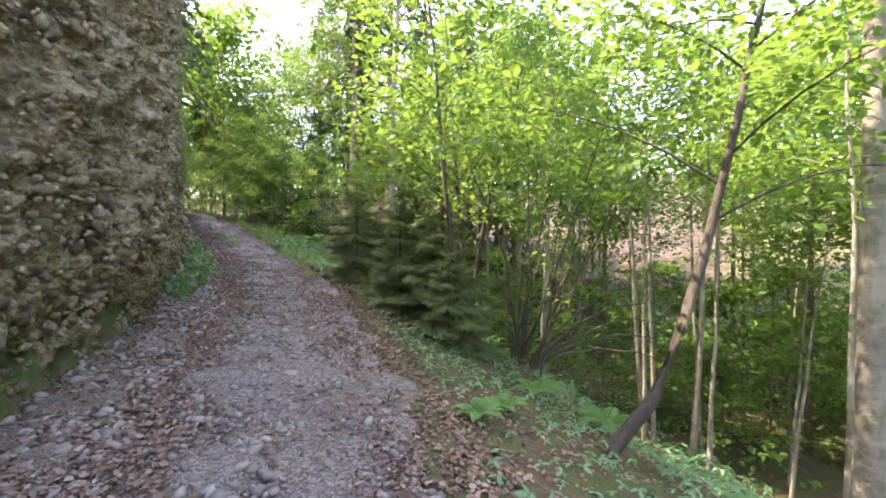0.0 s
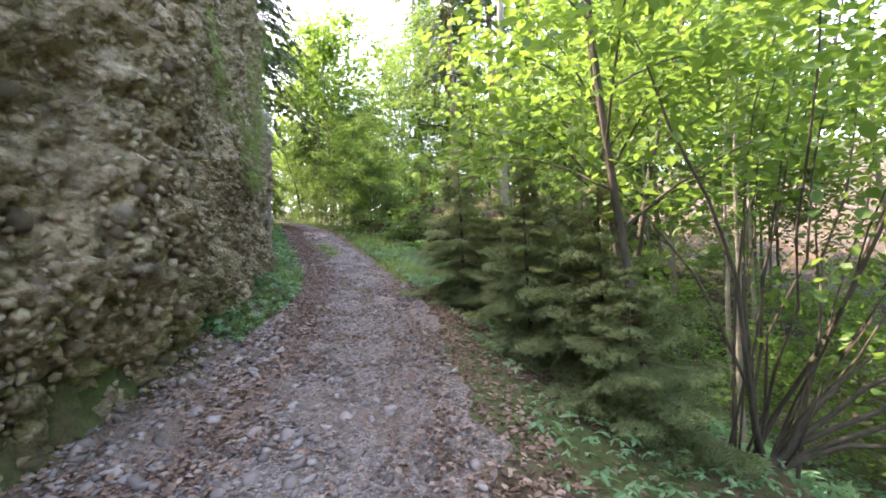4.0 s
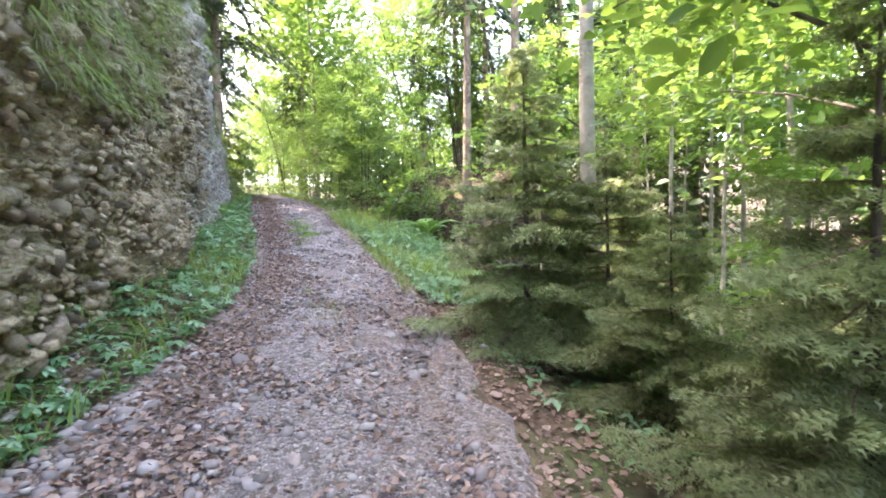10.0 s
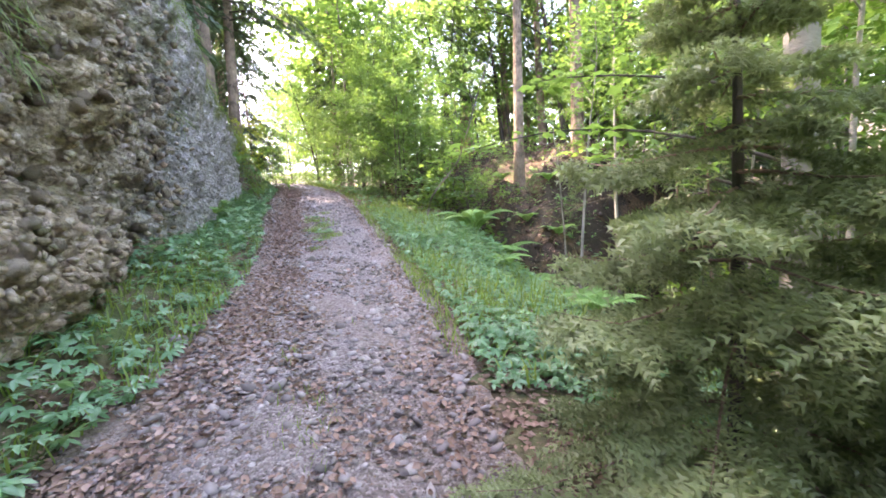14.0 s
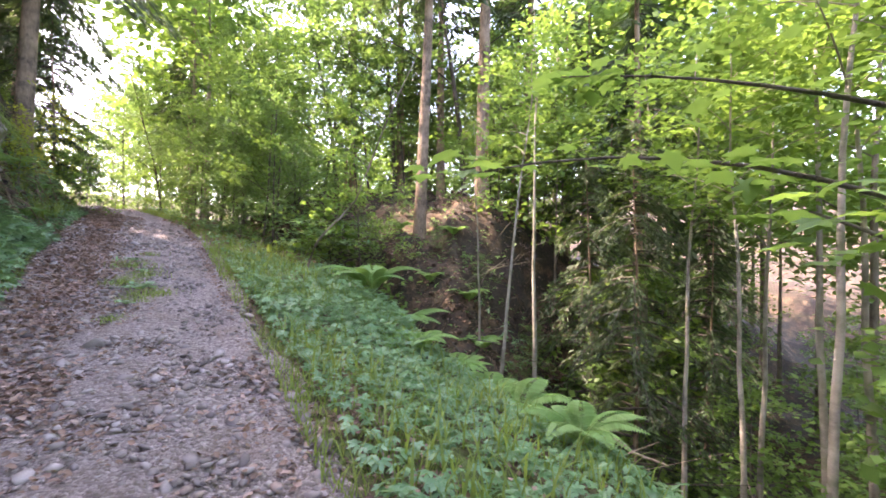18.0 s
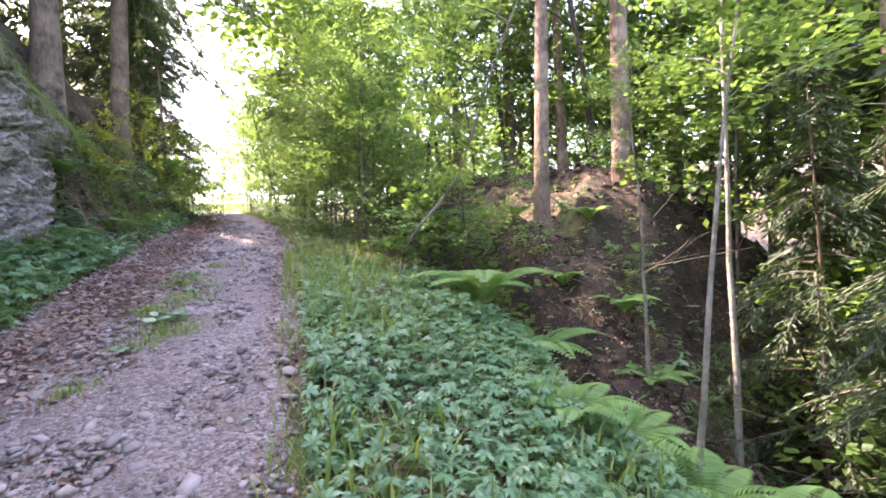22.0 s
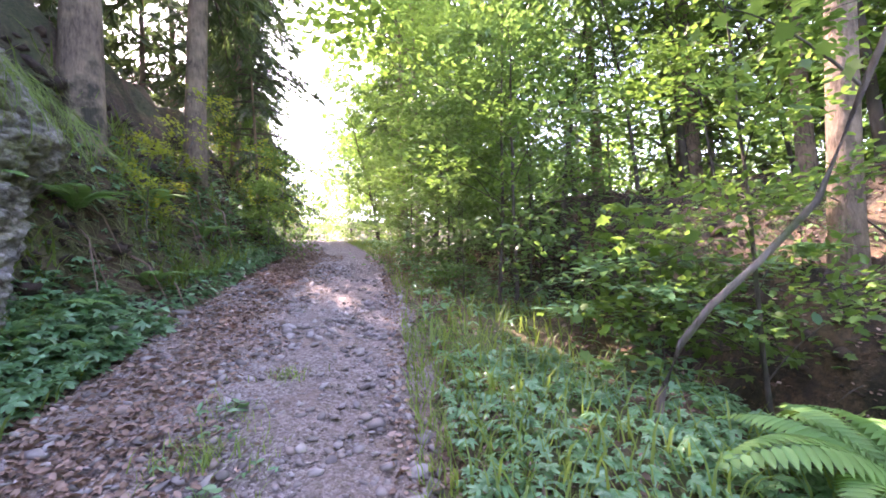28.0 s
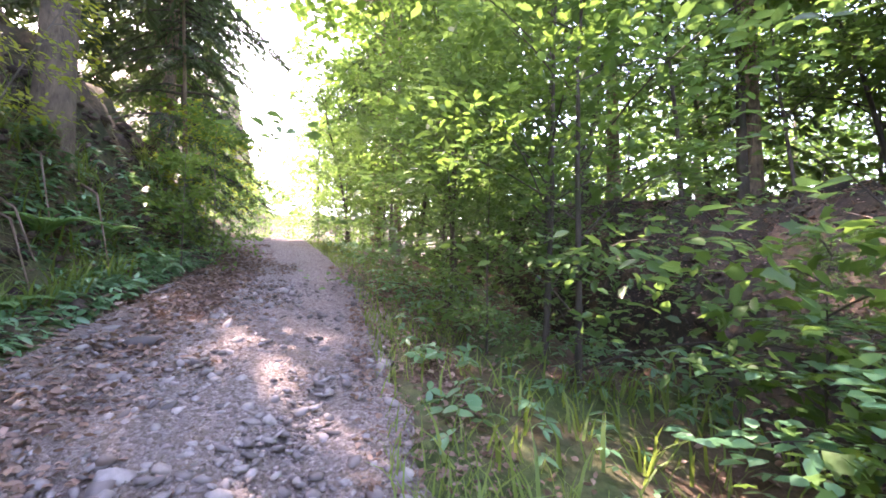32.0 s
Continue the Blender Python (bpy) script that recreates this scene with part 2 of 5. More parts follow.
def ground_material():
    m, t, b = material("forest_floor")
    f, big = noise_tex(t, 16, 7, 0.75), noise_tex(t, 1.1, 5)
    soil = ramp(t, f, [(0.3, (0.03, 0.02, 0.013)), (0.5, (0.11, 0.07, 0.045)), (0.72, (0.20, 0.13, 0.085))])
    moss = ramp(t, f, [(0.3, (0.035, 0.055, 0.015)), (0.7, (0.10, 0.15, 0.045))])
    col = mix(t, step(t, big, 0.40, 0.60), soil, moss)
    humus = ramp(t, f, [(0.3, (0.009, 0.007, 0.006)), (0.52, (0.032, 0.022, 0.017)), (0.75, (0.11, 0.07, 0.05))])
    # warm needle-litter patches, also standing in for sun on the mound's crest
    humus = mix(t, step(t, noise_tex(t, 1.6, 5), 0.50, 0.62), humus, mix(t, step(t, f, 0.4, 0.6), (0.05, 0.03, 0.019), (0.17, 0.105, 0.065)))
    col = mix(t, attribute(t, "bare"), col, humus)
    t.links.new(col, b.inputs["Base Color"])
    b.inputs["Roughness"].default_value = 0.95
    bump(t, b, f, 0.8, 0.04)
    return m


def path_material():
    m, t, b = material("gravel_path")
    v = node(t, "ShaderNodeTexVoronoi", Scale=48.0)
    t.links.new(coords(t), v.inputs["Vector"])
    sc = t.nodes.new("ShaderNodeSeparateColor")
    t.links.new(v.outputs["Color"], sc.inputs[0])
    grit = ramp(t, sc.outputs[0], [(0.0, (0.14, 0.11, 0.105)), (0.5, (0.30, 0.255, 0.245)), (1.0, (0.47, 0.41, 0.40))])
    f = noise_tex(t, 60, 5, 0.7)
    grit = mix(t, step(t, f, 0.35, 0.65), mix(t, 0.6, grit, (0.13, 0.11, 0.10)), grit)
    dirt = ramp(t, noise_tex(t, 9, 6, 0.7), [(0.3, (0.13, 0.09, 0.07)), (0.7, (0.28, 0.205, 0.165))])
    w = t.nodes.new("ShaderNodeMath")
    w.operation = "ADD"
    t.links.new(attribute(t, "litter"), w.inputs[0])
    t.links.new(step(t, noise_tex(t, 1.7, 4), 0.55, 0.72), w.inputs[1])
    w.use_clamp = True
    col = mix(t, w.outputs[0], grit, mix(t, 0.7, grit, dirt))
    t.links.new(col, b.inputs["Base Color"])
    b.inputs["Roughness"].default_value = 0.92
    hh = t.nodes.new("ShaderNodeMath")
    hh.operation = "SUBTRACT"
    t.links.new(f, hh.inputs[0])
    t.links.new(v.outputs["Distance"], hh.inputs[1])
    bump(t, b, hh.outputs[0], 1.0, 0.03)
    return m


M["ground"], M["path"] = ground_material(), path_material()
M["soil"] = bark_material("dark_soil", (0.015, 0.011, 0.009), (0.075, 0.05, 0.038), None, (12, 12, 12))
M["straw"] = leaf_material("dry_grass", (0.10, 0.08, 0.045), (0.16, 0.19, 0.075), (0.26, 0.30, 0.12), (0.3, 0.32, 0.1), 0.25)


# ---- number work: noise and the line of the path ----


def hash2(i, j, k):
    h = (i.astype(np.int64) * 374761393 + j.astype(np.int64) * 668265263 + k * 2147483647) & 0x7FFFFFFF
    h = ((h ^ (h >> 13)) * 1274126177) & 0x7FFFFFFF
    return ((h ^ (h >> 16)) & 0xFFFF) / 65535.0


def vnoise(x, y, k=0):
    i, j = np.floor(x), np.floor(y)
    fx, fy = x - i, y - j
    fx, fy = fx * fx * (3 - 2 * fx), fy * fy * (3 - 2 * fy)
    a, b, c, d = hash2(i, j, k), hash2(i + 1, j, k), hash2(i, j + 1, k), hash2(i + 1, j + 1, k)
    return (a * (1 - fx) + b * fx) * (1 - fy) + (c * (1 - fx) + d * fx) * fy - 0.5


def fbm(x, y, octaves=4, k=0):
    return sum(vnoise(x * 2 ** o, y * 2 ** o, k + o) / 2 ** o for o in range(octaves))


def cells(x, y, k=0):
    """Distance to the nearest jittered cell centre, and that cell's random number."""
    best, tag = np.full(x.shape, 9.0), np.zeros(x.shape)
    i, j = np.floor(x), np.floor(y)
    for di in (-1, 0, 1):
        for dj in (-1, 0, 1):
            a, b = i + di, j + dj
            q = np.hypot(a + 0.15 + 0.7 * hash2(a, b, k) - x, b + 0.15 + 0.7 * hash2(a, b, k + 1) - y)
            near = q < best
            best, tag = np.where(near, q, best), np.where(near, hash2(a, b, k + 2), tag)
    return best, tag


# the path's edge on the valley side, x for each y, and its height
EDGE_Y = [-40, -8, -3, 0, 2.4, 3.9, 5.9, 7.6, 9.7, 11.9, 14.2, 16.5, 18.6, 20.6, 22.4, 24.5, 27, 34, 44, 90]
EDGE_X = [2.5, 1.2, 0.8, 0.5, 0.1, -0.45, -1.2, -1.8, -2.75, -3.8, -5.2, -6.9, -8.4, -9.9, -11.4, -13.6, -16.6, -25, -37, -92]
U = np.linspace(-40, 90, 1301)
BX = np.interp(U, EDGE_Y, EDGE_X)
for _ in range(4):
    BX[8:-8] = np.convolve(BX, np.ones(17) / 17, "same")[8:-8]
SLOPE = np.gradient(BX, U)
NRM = np.stack([1 / np.hypot(1, SLOPE), -SLOPE / np.hypot(1, SLOPE)], 1)   # towards the valley


def path_z(u):
    return np.interp(u, [-40, -4, 0, 5, 10.5, 15, 18.3, 21, 24, 27, 34, 44, 90], [-2.0, -0.35, 0, 0.42, 0.95, 1.49, 2.23, 2.85, 3.47, 4.1, 4.7, 5.2, 5.5])


def at(u, d):
    """The place d metres to the valley side of the path's edge at u."""
    u, d = np.asarray(u, float), np.asarray(d, float)
    n = np.stack([np.interp(u, U, NRM[:, 0]), np.interp(u, U, NRM[:, 1])], -1)
    return np.stack([np.interp(u, U, BX), u], -1) + n * d[..., None]


def along(x, y):
    """u and d of a place."""
    x, y = np.asarray(x, float), np.asarray(y, float)
    shape, x, y = x.shape, x.ravel(), y.ravel()
    u, d = np.empty(x.size), np.empty(x.size)
    for a in range(0, x.size, 20000):
        b = slice(a, a + 20000)
        k = np.argmin((x[b, None] - BX) ** 2 + (y[b, None] - U) ** 2, 1)
        ox, oy = x[b] - BX[k], y[b] - U[k]
        d[b] = np.sign(ox * NRM[k, 0] + oy * NRM[k, 1]) * np.hypot(ox, oy)
        u[b] = U[k]
    return u.reshape(shape), d.reshape(shape)


def foot(u):
    return np.interp(u, [-5, 3, 7, 9, 12, 15, 18, 19.5, 21, 22.5, 24, 28], [2.75, 2.7, 2.7, 2.85, 3.0, 3.05, 3.15, 3.0, 2.8, 2.6, 2.3, 2.2])


def ledge(u):
    """Width of the overgrown strip between the gravel and the rock."""
    return np.interp(u, [6, 8.5, 11, 17, 20, 24, 30], [0.02, 0.30, 0.6, 0.6, 0.25, 0.2, 0.3])


def cliff_top(u):
    return np.interp(u, [-5, 13, 14.6, 15.4, 16.2, 17.0, 18.0, 19.0, 20, 22, 26, 30, 45], [8.5, 8.2, 7.9, 7.0, 5.8, 4.8, 4.2, 3.8, 3.4, 2.9, 2.4, 1.7, 1.2])


def rock_top(u):
    """Height of the bare rock, lower than the bank behind it at its end."""
    return np.interp(u, [-5, 13, 14.6, 15.4, 16.0, 16.5, 17.0, 17.8, 18.6, 19.4, 21], [8.5, 8.2, 7.9, 7.2, 6.3, 5.3, 4.5, 3.7, 3.0, 2.3, 1.2]) + 0.9 * fbm(u * 1.1, u * 0.0 + 7.3, 3, 59) * smooth(u, 14, 15.5)


VALLEY = ([0, 0.4, 1.2, 2.7, 4, 6, 10, 16, 24, 36, 60, 200], [0, -0.04, -0.3, -1.0, -1.9, -3.3, -5.2, -6.2, -5.5, -2.5, 5, 30])
MOUND = ([0, 0.5, 1.2, 2.5, 3.1, 3.7, 4.2, 5.6, 8, 12, 24, 60, 200], [0, -0.02, -0.10, -0.32, -1.3, -1.45, 0.1, 1.0, 1.9, 0.6, -4.0, 3, 30])


def smooth(v, lo, hi):
    f = np.clip((v - lo) / (hi - lo), 0, 1)
    return f * f * (3 - 2 * f)


def height_ud(u, d):
    z = path_z(u)
    shelf = smooth(u + 0.25 * np.minimum(d, 8), 12.5, 19.0)
    knoll = smooth(u - 0.3 * np.maximum(np.minimum(d, 8) - 4.6, 0), 15.4, 18.8)
    far = smooth(d, 2.4, 4.0)
    m = (shelf * (1 - far) + knoll * far) * (1 - 0.75 * smooth(u, 25, 32))
    right = (1 - m) * np.interp(d, *VALLEY) + m * np.interp(d, *MOUND)
    inside = -d - foot(u)
    wide = np.interp(u, [15.5, 17, 18, 19.5, 23, 26, 30], [0.7, 1.0, 1.1, 1.15, 1.25, 1.6, 3.0])
    start = 0.25 + 0.4 * smooth(18.9 - u, 0, 1.0) * smooth(u, 14, 15.5)
    top, lg = cliff_top(u), ledge(u)
    strip = 0.8 * lg * smooth(inside, -lg, 0.1)
    left = np.where(inside < start, strip, np.where(inside < start + wide, 0.8 * lg + (inside - start) / wide * (top - 0.8 * lg), top + (inside - start - wide) * 0.45))
    return z + np.where(d > 0, right, np.where(inside > -lg, left, 0))


def ground_z(x, y):
    u, d = along(x, y)
    off = np.maximum(d, -d - foot(u) + ledge(u) * 0.6)
    rough = fbm(x * 0.9, y * 0.9, 4, 3) * 0.35 * smooth(off, 0.2, 2.5) + (fbm(x * 1.6, y * 1.6, 4, 13) * 0.55 + np.abs(fbm(x * 3.1, y * 3.1, 3, 17)) * 0.3) * smooth(d, 3.4, 4.6) * smooth(u, 12, 16) + fbm(np.asarray(x) * 0.13, np.asarray(y) * 0.13, 3, 9) * 1.6 * smooth(off, 4, 14)
    bank = -d - foot(u)
    rough = rough + (fbm(x * 1.7, y * 1.7, 3, 19) * 0.75 + fbm(x * 6, y * 6, 2, 23) * 0.3) * smooth(bank, 0.05, 0.5) * smooth(u, 17.6, 19.2)
    return height_ud(u, d) + rough


def gz(x, y):
    return float(ground_z(np.array([x]), np.array([y]))[0])


# ---- mesh helpers ----
def mesh_np(name, verts, faces, mat, smooth_faces=False, attributes=()):
    """A mesh from arrays; faces all have the same number of corners."""
    verts, faces = np.asarray(verts, np.float32), np.asarray(faces, np.int32)
    me = bpy.data.meshes.new(name)
    n, k = faces.shape
    me.vertices.add(len(verts))
    me.vertices.foreach_set("co", verts.ravel())
    me.loops.add(n * k)
    me.loops.foreach_set("vertex_index", faces.ravel())
    me.polygons.add(n)
    me.polygons.foreach_set("loop_start", np.arange(0, n * k, k, dtype=np.int32))
    if smooth_faces:
        me.polygons.foreach_set("use_smooth", np.ones(n, bool))
    for key, values in attributes:
        a = me.attributes.new(key, "FLOAT", "POINT")
        a.data.foreach_set("value", np.asarray(values, np.float32).ravel())
    me.materials.append(mat)
    me.update(calc_edges=True)
    return me


def part(name, me, parent=None, label="", m=None):
    ob = new(name, me)
    if parent is not None:
        ob.parent = parent
    if m is not None:
        ob.matrix_basis = m
    if label:
        ob["label"] = label
    return ob


def grid_faces(nu, nv):
    k = np.arange((nu - 1) * nv).reshape(nu - 1, nv)[:, :-1].ravel()
    return np.stack([k, k + nv, k + nv + 1, k + 1], 1)


def tube(points, radii, sides=8):
    """A tapered round stem through the points."""
    p = np.asarray(points, float)
    t = np.gradient(p, axis=0)
    t /= np.linalg.norm(t, axis=1)[:, None]
    ref = np.where(np.abs(t[:, 2:3]) > 0.9, [[1.0, 0, 0]], [[0, 0, 1.0]])
    a = np.cross(t, ref)
    a /= np.linalg.norm(a, axis=1)[:, None]
    b = np.cross(t, a)
    w = np.linspace(0, 2 * np.pi, sides, endpoint=False)
    r = np.asarray(radii, float)[:, None, None]
    v = p[:, None] + r * (np.cos(w)[None, :, None] * a[:, None] + np.sin(w)[None, :, None] * b[:, None])
    n, f = len(p), []
    for i in range(n - 1):
        for j in range(sides):
            k = (j + 1) % sides
            f.append((i * sides + j, (i + 1) * sides + j, (i + 1) * sides + k, i * sides + k))
    return v.reshape(-1, 3), np.array(f)


def joined(pieces):
    vs, fs, o = [], [], 0
    for v, f in pieces:
        vs.append(v)
        fs.append(f + o)
        o += len(v)
    return np.concatenate(vs), np.concatenate(fs)


def stem(name, points, radii, mat, sides=8):
    v, f = tube(points, radii, sides)
    return mesh_np(name, v, f, mat, True)


def unit(v):
    return v / np.maximum(np.linalg.norm(v, axis=-1, keepdims=True), 1e-9)


# leaf outlines: x across, y along, z up
OVAL = (np.array([(0, 0, 0), (0.27, 0.3, 0.07), (0.24, 0.68, 0.04), (0, 1, -0.08), (-0.24, 0.68, 0.04), (-0.27, 0.3, 0.07)]), np.array([(0, 1, 2, 3), (0, 3, 4, 5)]))
KITE = (np.array([(0, 0, 0), (0.36, 0.5, 0.07), (0, 1, -0.06), (-0.36, 0.5, 0.07)]), np.array([(0, 1, 2), (0, 2, 3)]))
LOBED = (np.array([(0, 0.0, 0), (0.16, 0.14, 0.0), (0.44, 0.05, -0.06), (0.30, 0.33, 0.03), (0.55, 0.52, -0.06), (0.25, 0.60, 0.03), (0.0, 1.0, -0.08),
                   (-0.25, 0.60, 0.03), (-0.55, 0.52, -0.06), (-0.30, 0.33, 0.03), (-0.44, 0.05, -0.06), (-0.16, 0.14, 0.0)]),
         np.array([(0, 1, 3), (1, 2, 3), (0, 3, 5), (3, 4, 5), (0, 5, 6), (0, 6, 7), (0, 7, 9), (7, 8, 9), (0, 9, 11), (9, 10, 11)]))
DRY = (np.array([(0, 0, 0.10), (0.26, 0.25, 0.16), (0.30, 0.62, 0.22), (0.03, 1, 0.02), (-0.22, 0.66, 0.12), (-0.30, 0.3, 0.02), (0.02, 0.5, -0.05)]), np.array([(0, 1, 6), (1, 2, 6), (2, 3, 6), (3, 4, 6), (4, 5, 6), (5, 0, 6)]))
BLADE = (np.array([(0.5, 0, 0), (-0.5, 0, 0), (0.36, 0.5, 0.10), (-0.36, 0.5, 0.10), (0.0, 1, -0.06)]), np.array([(0, 2, 1), (1, 2, 3), (2, 4, 3)]))


def scatter(shape, place, direction, normal, size, width=None):
    """One copy of the outline at each place, pointing along direction, its face to normal."""
    tv, tf = shape
    y = unit(direction)
    x = unit(np.cross(y, normal))
    z = np.cross(x, y)
    size = np.broadcast_to(np.asarray(size, float), (len(place),))
    width = size if width is None else np.broadcast_to(np.asarray(width, float), (len(place),))
    v = place[:, None] + tv[None, :, 0:1] * x[:, None] * width[:, None, None] + (tv[None, :, 1:2] * y[:, None] + tv[None, :, 2:3] * z[:, None]) * size[:, None, None]
    f = tf[None] + (np.arange(len(place)) * len(tv))[:, None, None]
    return v.reshape(-1, 3), f.reshape(-1, tf.shape[1])


def directions(n, r, up=0.0):
    v = r.normal(size=(n, 3))
    v[:, 2] += up
    return unit(v)


# icosphere for stones
def ball(sub):
    bm = bmesh.new()
    bmesh.ops.create_icosphere(bm, subdivisions=sub, radius=1)
    v = np.array([q.co[:] for q in bm.verts])
    f = np.array([[q.index for q in p.verts] for p in bm.faces])
    bm.free()
    return v, f


ICO1, ICO2 = ball(1), ball(2)


def stones(place, size, r, shape=ICO1, flat=0.6):
    """Worn stones, one joined array."""
    tv, tf = shape
    n = len(place)
    s = size[:, None] * np.stack([r.uniform(0.75, 1.25, n), r.uniform(0.6, 1.0, n), flat * r.uniform(0.7, 1.2, n)], 1)
    lump = 1 + r.uniform(-0.36, 0.36, (n, len(tv), 1))
    v = tv[None] * lump * s[:, None]
    a = r.uniform(0, 6.28, n)
    tx, ty = r.normal(0, 0.25, n), r.normal(0, 0.25, n)
    c, q = np.cos(a)[:, None], np.sin(a)[:, None]
    x, y, z = v[..., 0], v[..., 1], v[..., 2]
    x, y = c * x - q * y, q * x + c * y
    z = z + tx[:, None] * x + ty[:, None] * y
    v = np.stack([x, y, z], -1) + place[:, None]
    return v.reshape(-1, 3), (tf[None] + (np.arange(n) * len(tv))[:, None, None]).reshape(-1, 3)


# ---- ground, path, cliff ----
def spaced(lo, hi, fine_lo, fine_hi, fine, grow):
    a = list(np.arange(fine_lo, fine_hi, fine))
    q, w = fine_hi, fine
    while q < hi:
        a.append(q)
        w *= grow
        q += w
    a.append(hi)
    q, w = fine_lo, fine
    while q > lo:
        w *= grow
        q -= w
        a.insert(0, max(q, lo))
    return np.array(a)


gx, gy = np.meshgrid(spaced(-600, 600, -17, 5, 0.18, 1.09), spaced(-600, 600, -2, 28, 0.18, 1.09), indexing="ij")
gu, gd = along(gx, gy)
gzz = ground_z(gx, gy)
on_path = (gd < -0.1) & (gd > -foot(gu) + ledge(gu) - 0.35 * smooth(8.5 - gu, 0, 2)) & (gu < 60)
gzz = np.where(on_path, gzz - 0.06, gzz)
bare = np.clip(smooth(-gd - foot(gu), 0.2, 1.2) * (gu > 18) * 0.65 + smooth(gd, 2.8, 4.0) * (gu > 15), 0, 1) * 0.9
ground = part("ground", mesh_np("ground", np.stack([gx, gy, gzz], -1).reshape(-1, 3), grid_faces(*gx.shape), M["ground"], True, [("bare", bare)]))
tagged(ground, "brown forest floor with soil, moss and leaf litter", "ground", kind="structure")

pu, pk = np.meshgrid(np.arange(-12, 46, 0.085), np.linspace(0, 1, 42), indexing="ij")
pd = -pk * (foot(pu) - ledge(pu) + 0.12 + 0.3 * smooth(8.5 - pu, 0, 2)) + (1 - pk) * 0.12
ragged = fbm(pu * 1.3, pk * 0 + 4, 4, 21)
pd = pd + ragged * 0.35 * (1 - pk) ** 3
pxy = at(pu, pd)
rut = -0.035 * np.exp(-((pd + 0.45) / 0.28) ** 2) - 0.03 * np.exp(-((pd + 1.9) / 0.3) ** 2)
pz = path_z(pu) + rut + fbm(pu * 3, pd * 3, 4, 31) * 0.05 + fbm(pu * 14, pd * 14, 2, 37) * 0.018 - 0.10 * smooth(np.abs(pk - 0.5), 0.46, 0.5) + 0.012
litter = np.clip(smooth(-pd, 1.5, 2.5) + fbm(pu * 0.8, pd * 0.8, 3, 41), 0, 1)
path = part("path", mesh_np("path", np.concatenate([pxy, pz[..., None]], -1).reshape(-1, 3), grid_faces(*pu.shape), M["path"], True, [("litter", litter)]))
tagged(path, "grey gravel forest path strewn with dry leaves", "path", kind="structure")


def path_height(u, d):
    return path_z(u) - 0.035 * np.exp(-((d + 0.45) / 0.28) ** 2) - 0.03 * np.exp(-((d + 1.9) / 0.3) ** 2) + 0.012


def cliff_depth(u, h):
    """How far the rock face stands behind the foot line."""
    top = rock_top(u)
    under = 0.30 * np.exp(-((h - 0.10) / 0.42) ** 2) * smooth(9.5 - u, 0, 2)
    lean = 0.02 + 0.10 * smooth(h, 2.0, 7.0) + 0.45 * smooth(h, top - 0.8, top + 0.2) + smooth(u, 15.3, 17.2) * np.maximum(h - 0.5, 0) * 0.07
    calm = 1 - 0.55 * smooth(u, 14.3, 15.6)
    block = calm * (0.42 * fbm(u * 0.45, h * 0.4, 3, 51) + 0.24 * fbm(u * 1.5, h * 1.3, 3, 55))
    return under + lean + block


def cliff_place(u, h, out=0.0):
    d = -foot(u) - cliff_depth(u, h) + out
    xy = at(u, d)
    return np.concatenate([xy, (path_z(u) + h)[..., None]], -1)


cu, ck = np.meshgrid(np.concatenate([np.arange(-9, 1.5, 0.12), np.arange(1.5, 19.6, 0.033), np.arange(19.6, 21.0, 0.08)]), np.linspace(0, 1, 190) ** 1.35, indexing="ij")
ch = -0.3 + ck * (rock_top(cu) + 0.45)
b1, g1 = cells(cu * 9.0 + 0.8 * fbm(cu * 3, ch * 3, 2, 65), ch * 11.0, 61)
b2, g2 = cells(cu * 2.9 + fbm(cu, ch, 2, 63), ch * 3.8, 71)
b3, g3 = cells(cu * 14.0, ch * 16.0, 75)
rough = smooth(15.3 - cu, 0, 1.8) * 0.8 + 0.2
def dome(q, r):
    return np.sqrt(np.clip(1 - (q / r) ** 2, 0, 1))


cobbles = rough * (0.085 * dome(b1, 0.5) * (0.1 + g1) + 0.10 * dome(b2, 0.42) * (g2 > 0.66) + 0.035 * dome(b3, 0.5) - 0.06) + (0.14 - 0.06 * smooth(cu, 14.3, 15.6)) * fbm(cu * 5, ch * 6, 4, 81)
b4, g4 = cells(cu * 3.2, ch * 4.4, 85)
cobbles = cobbles - (1 - 0.75 * smooth(cu, 13.8, 15.4)) * 0.11 * dome(b4, 0.34) * (g4 > 0.62) - (0.10 - 0.06 * smooth(cu, 13.8, 15.4)) * smooth(0.06 - np.abs(fbm(cu * 0.8 + 3, ch * 1.1, 3, 87)), 0, 0.05)
strata = np.abs(fbm((cu + ch * 0.5) * 1.4, (ch - cu * 0.3) * 7.0, 3, 93))
cobbles = cobbles - 0.22 * smooth(cu, 13.6, 15.2) * (0.12 - np.minimum(strata, 0.12)) + smooth(cu, 13.6, 15.2) * (0.05 * fbm(cu * 9, ch * 19, 3, 94) + 0.03 * dome(b3, 0.5))
sink = smooth(cu - 0.15 * (ch - 1.2) + 0.5 * fbm(cu * 0.9, ch * 0.9, 3, 67), 18.8, 20.2) * 1.4
cv = cliff_place(cu, ch, cobbles - sink)
moss = np.clip(0.95 * smooth(1.6 - ch, 0, 1.2) * smooth(12 - cu, 0, 3) + 0.8 * smooth(ch, rock_top(cu) - 2.6, rock_top(cu) - 0.6) + 0.5 * smooth(cu, 9, 11.5) * smooth(ch, 1.8, 3.6) + 0.12, 0, 1)
grey = np.clip(smooth(cu, 12.2, 14.8) + 0.35 * fbm(cu * 0.8, ch * 0.8, 3, 91), 0, 1)
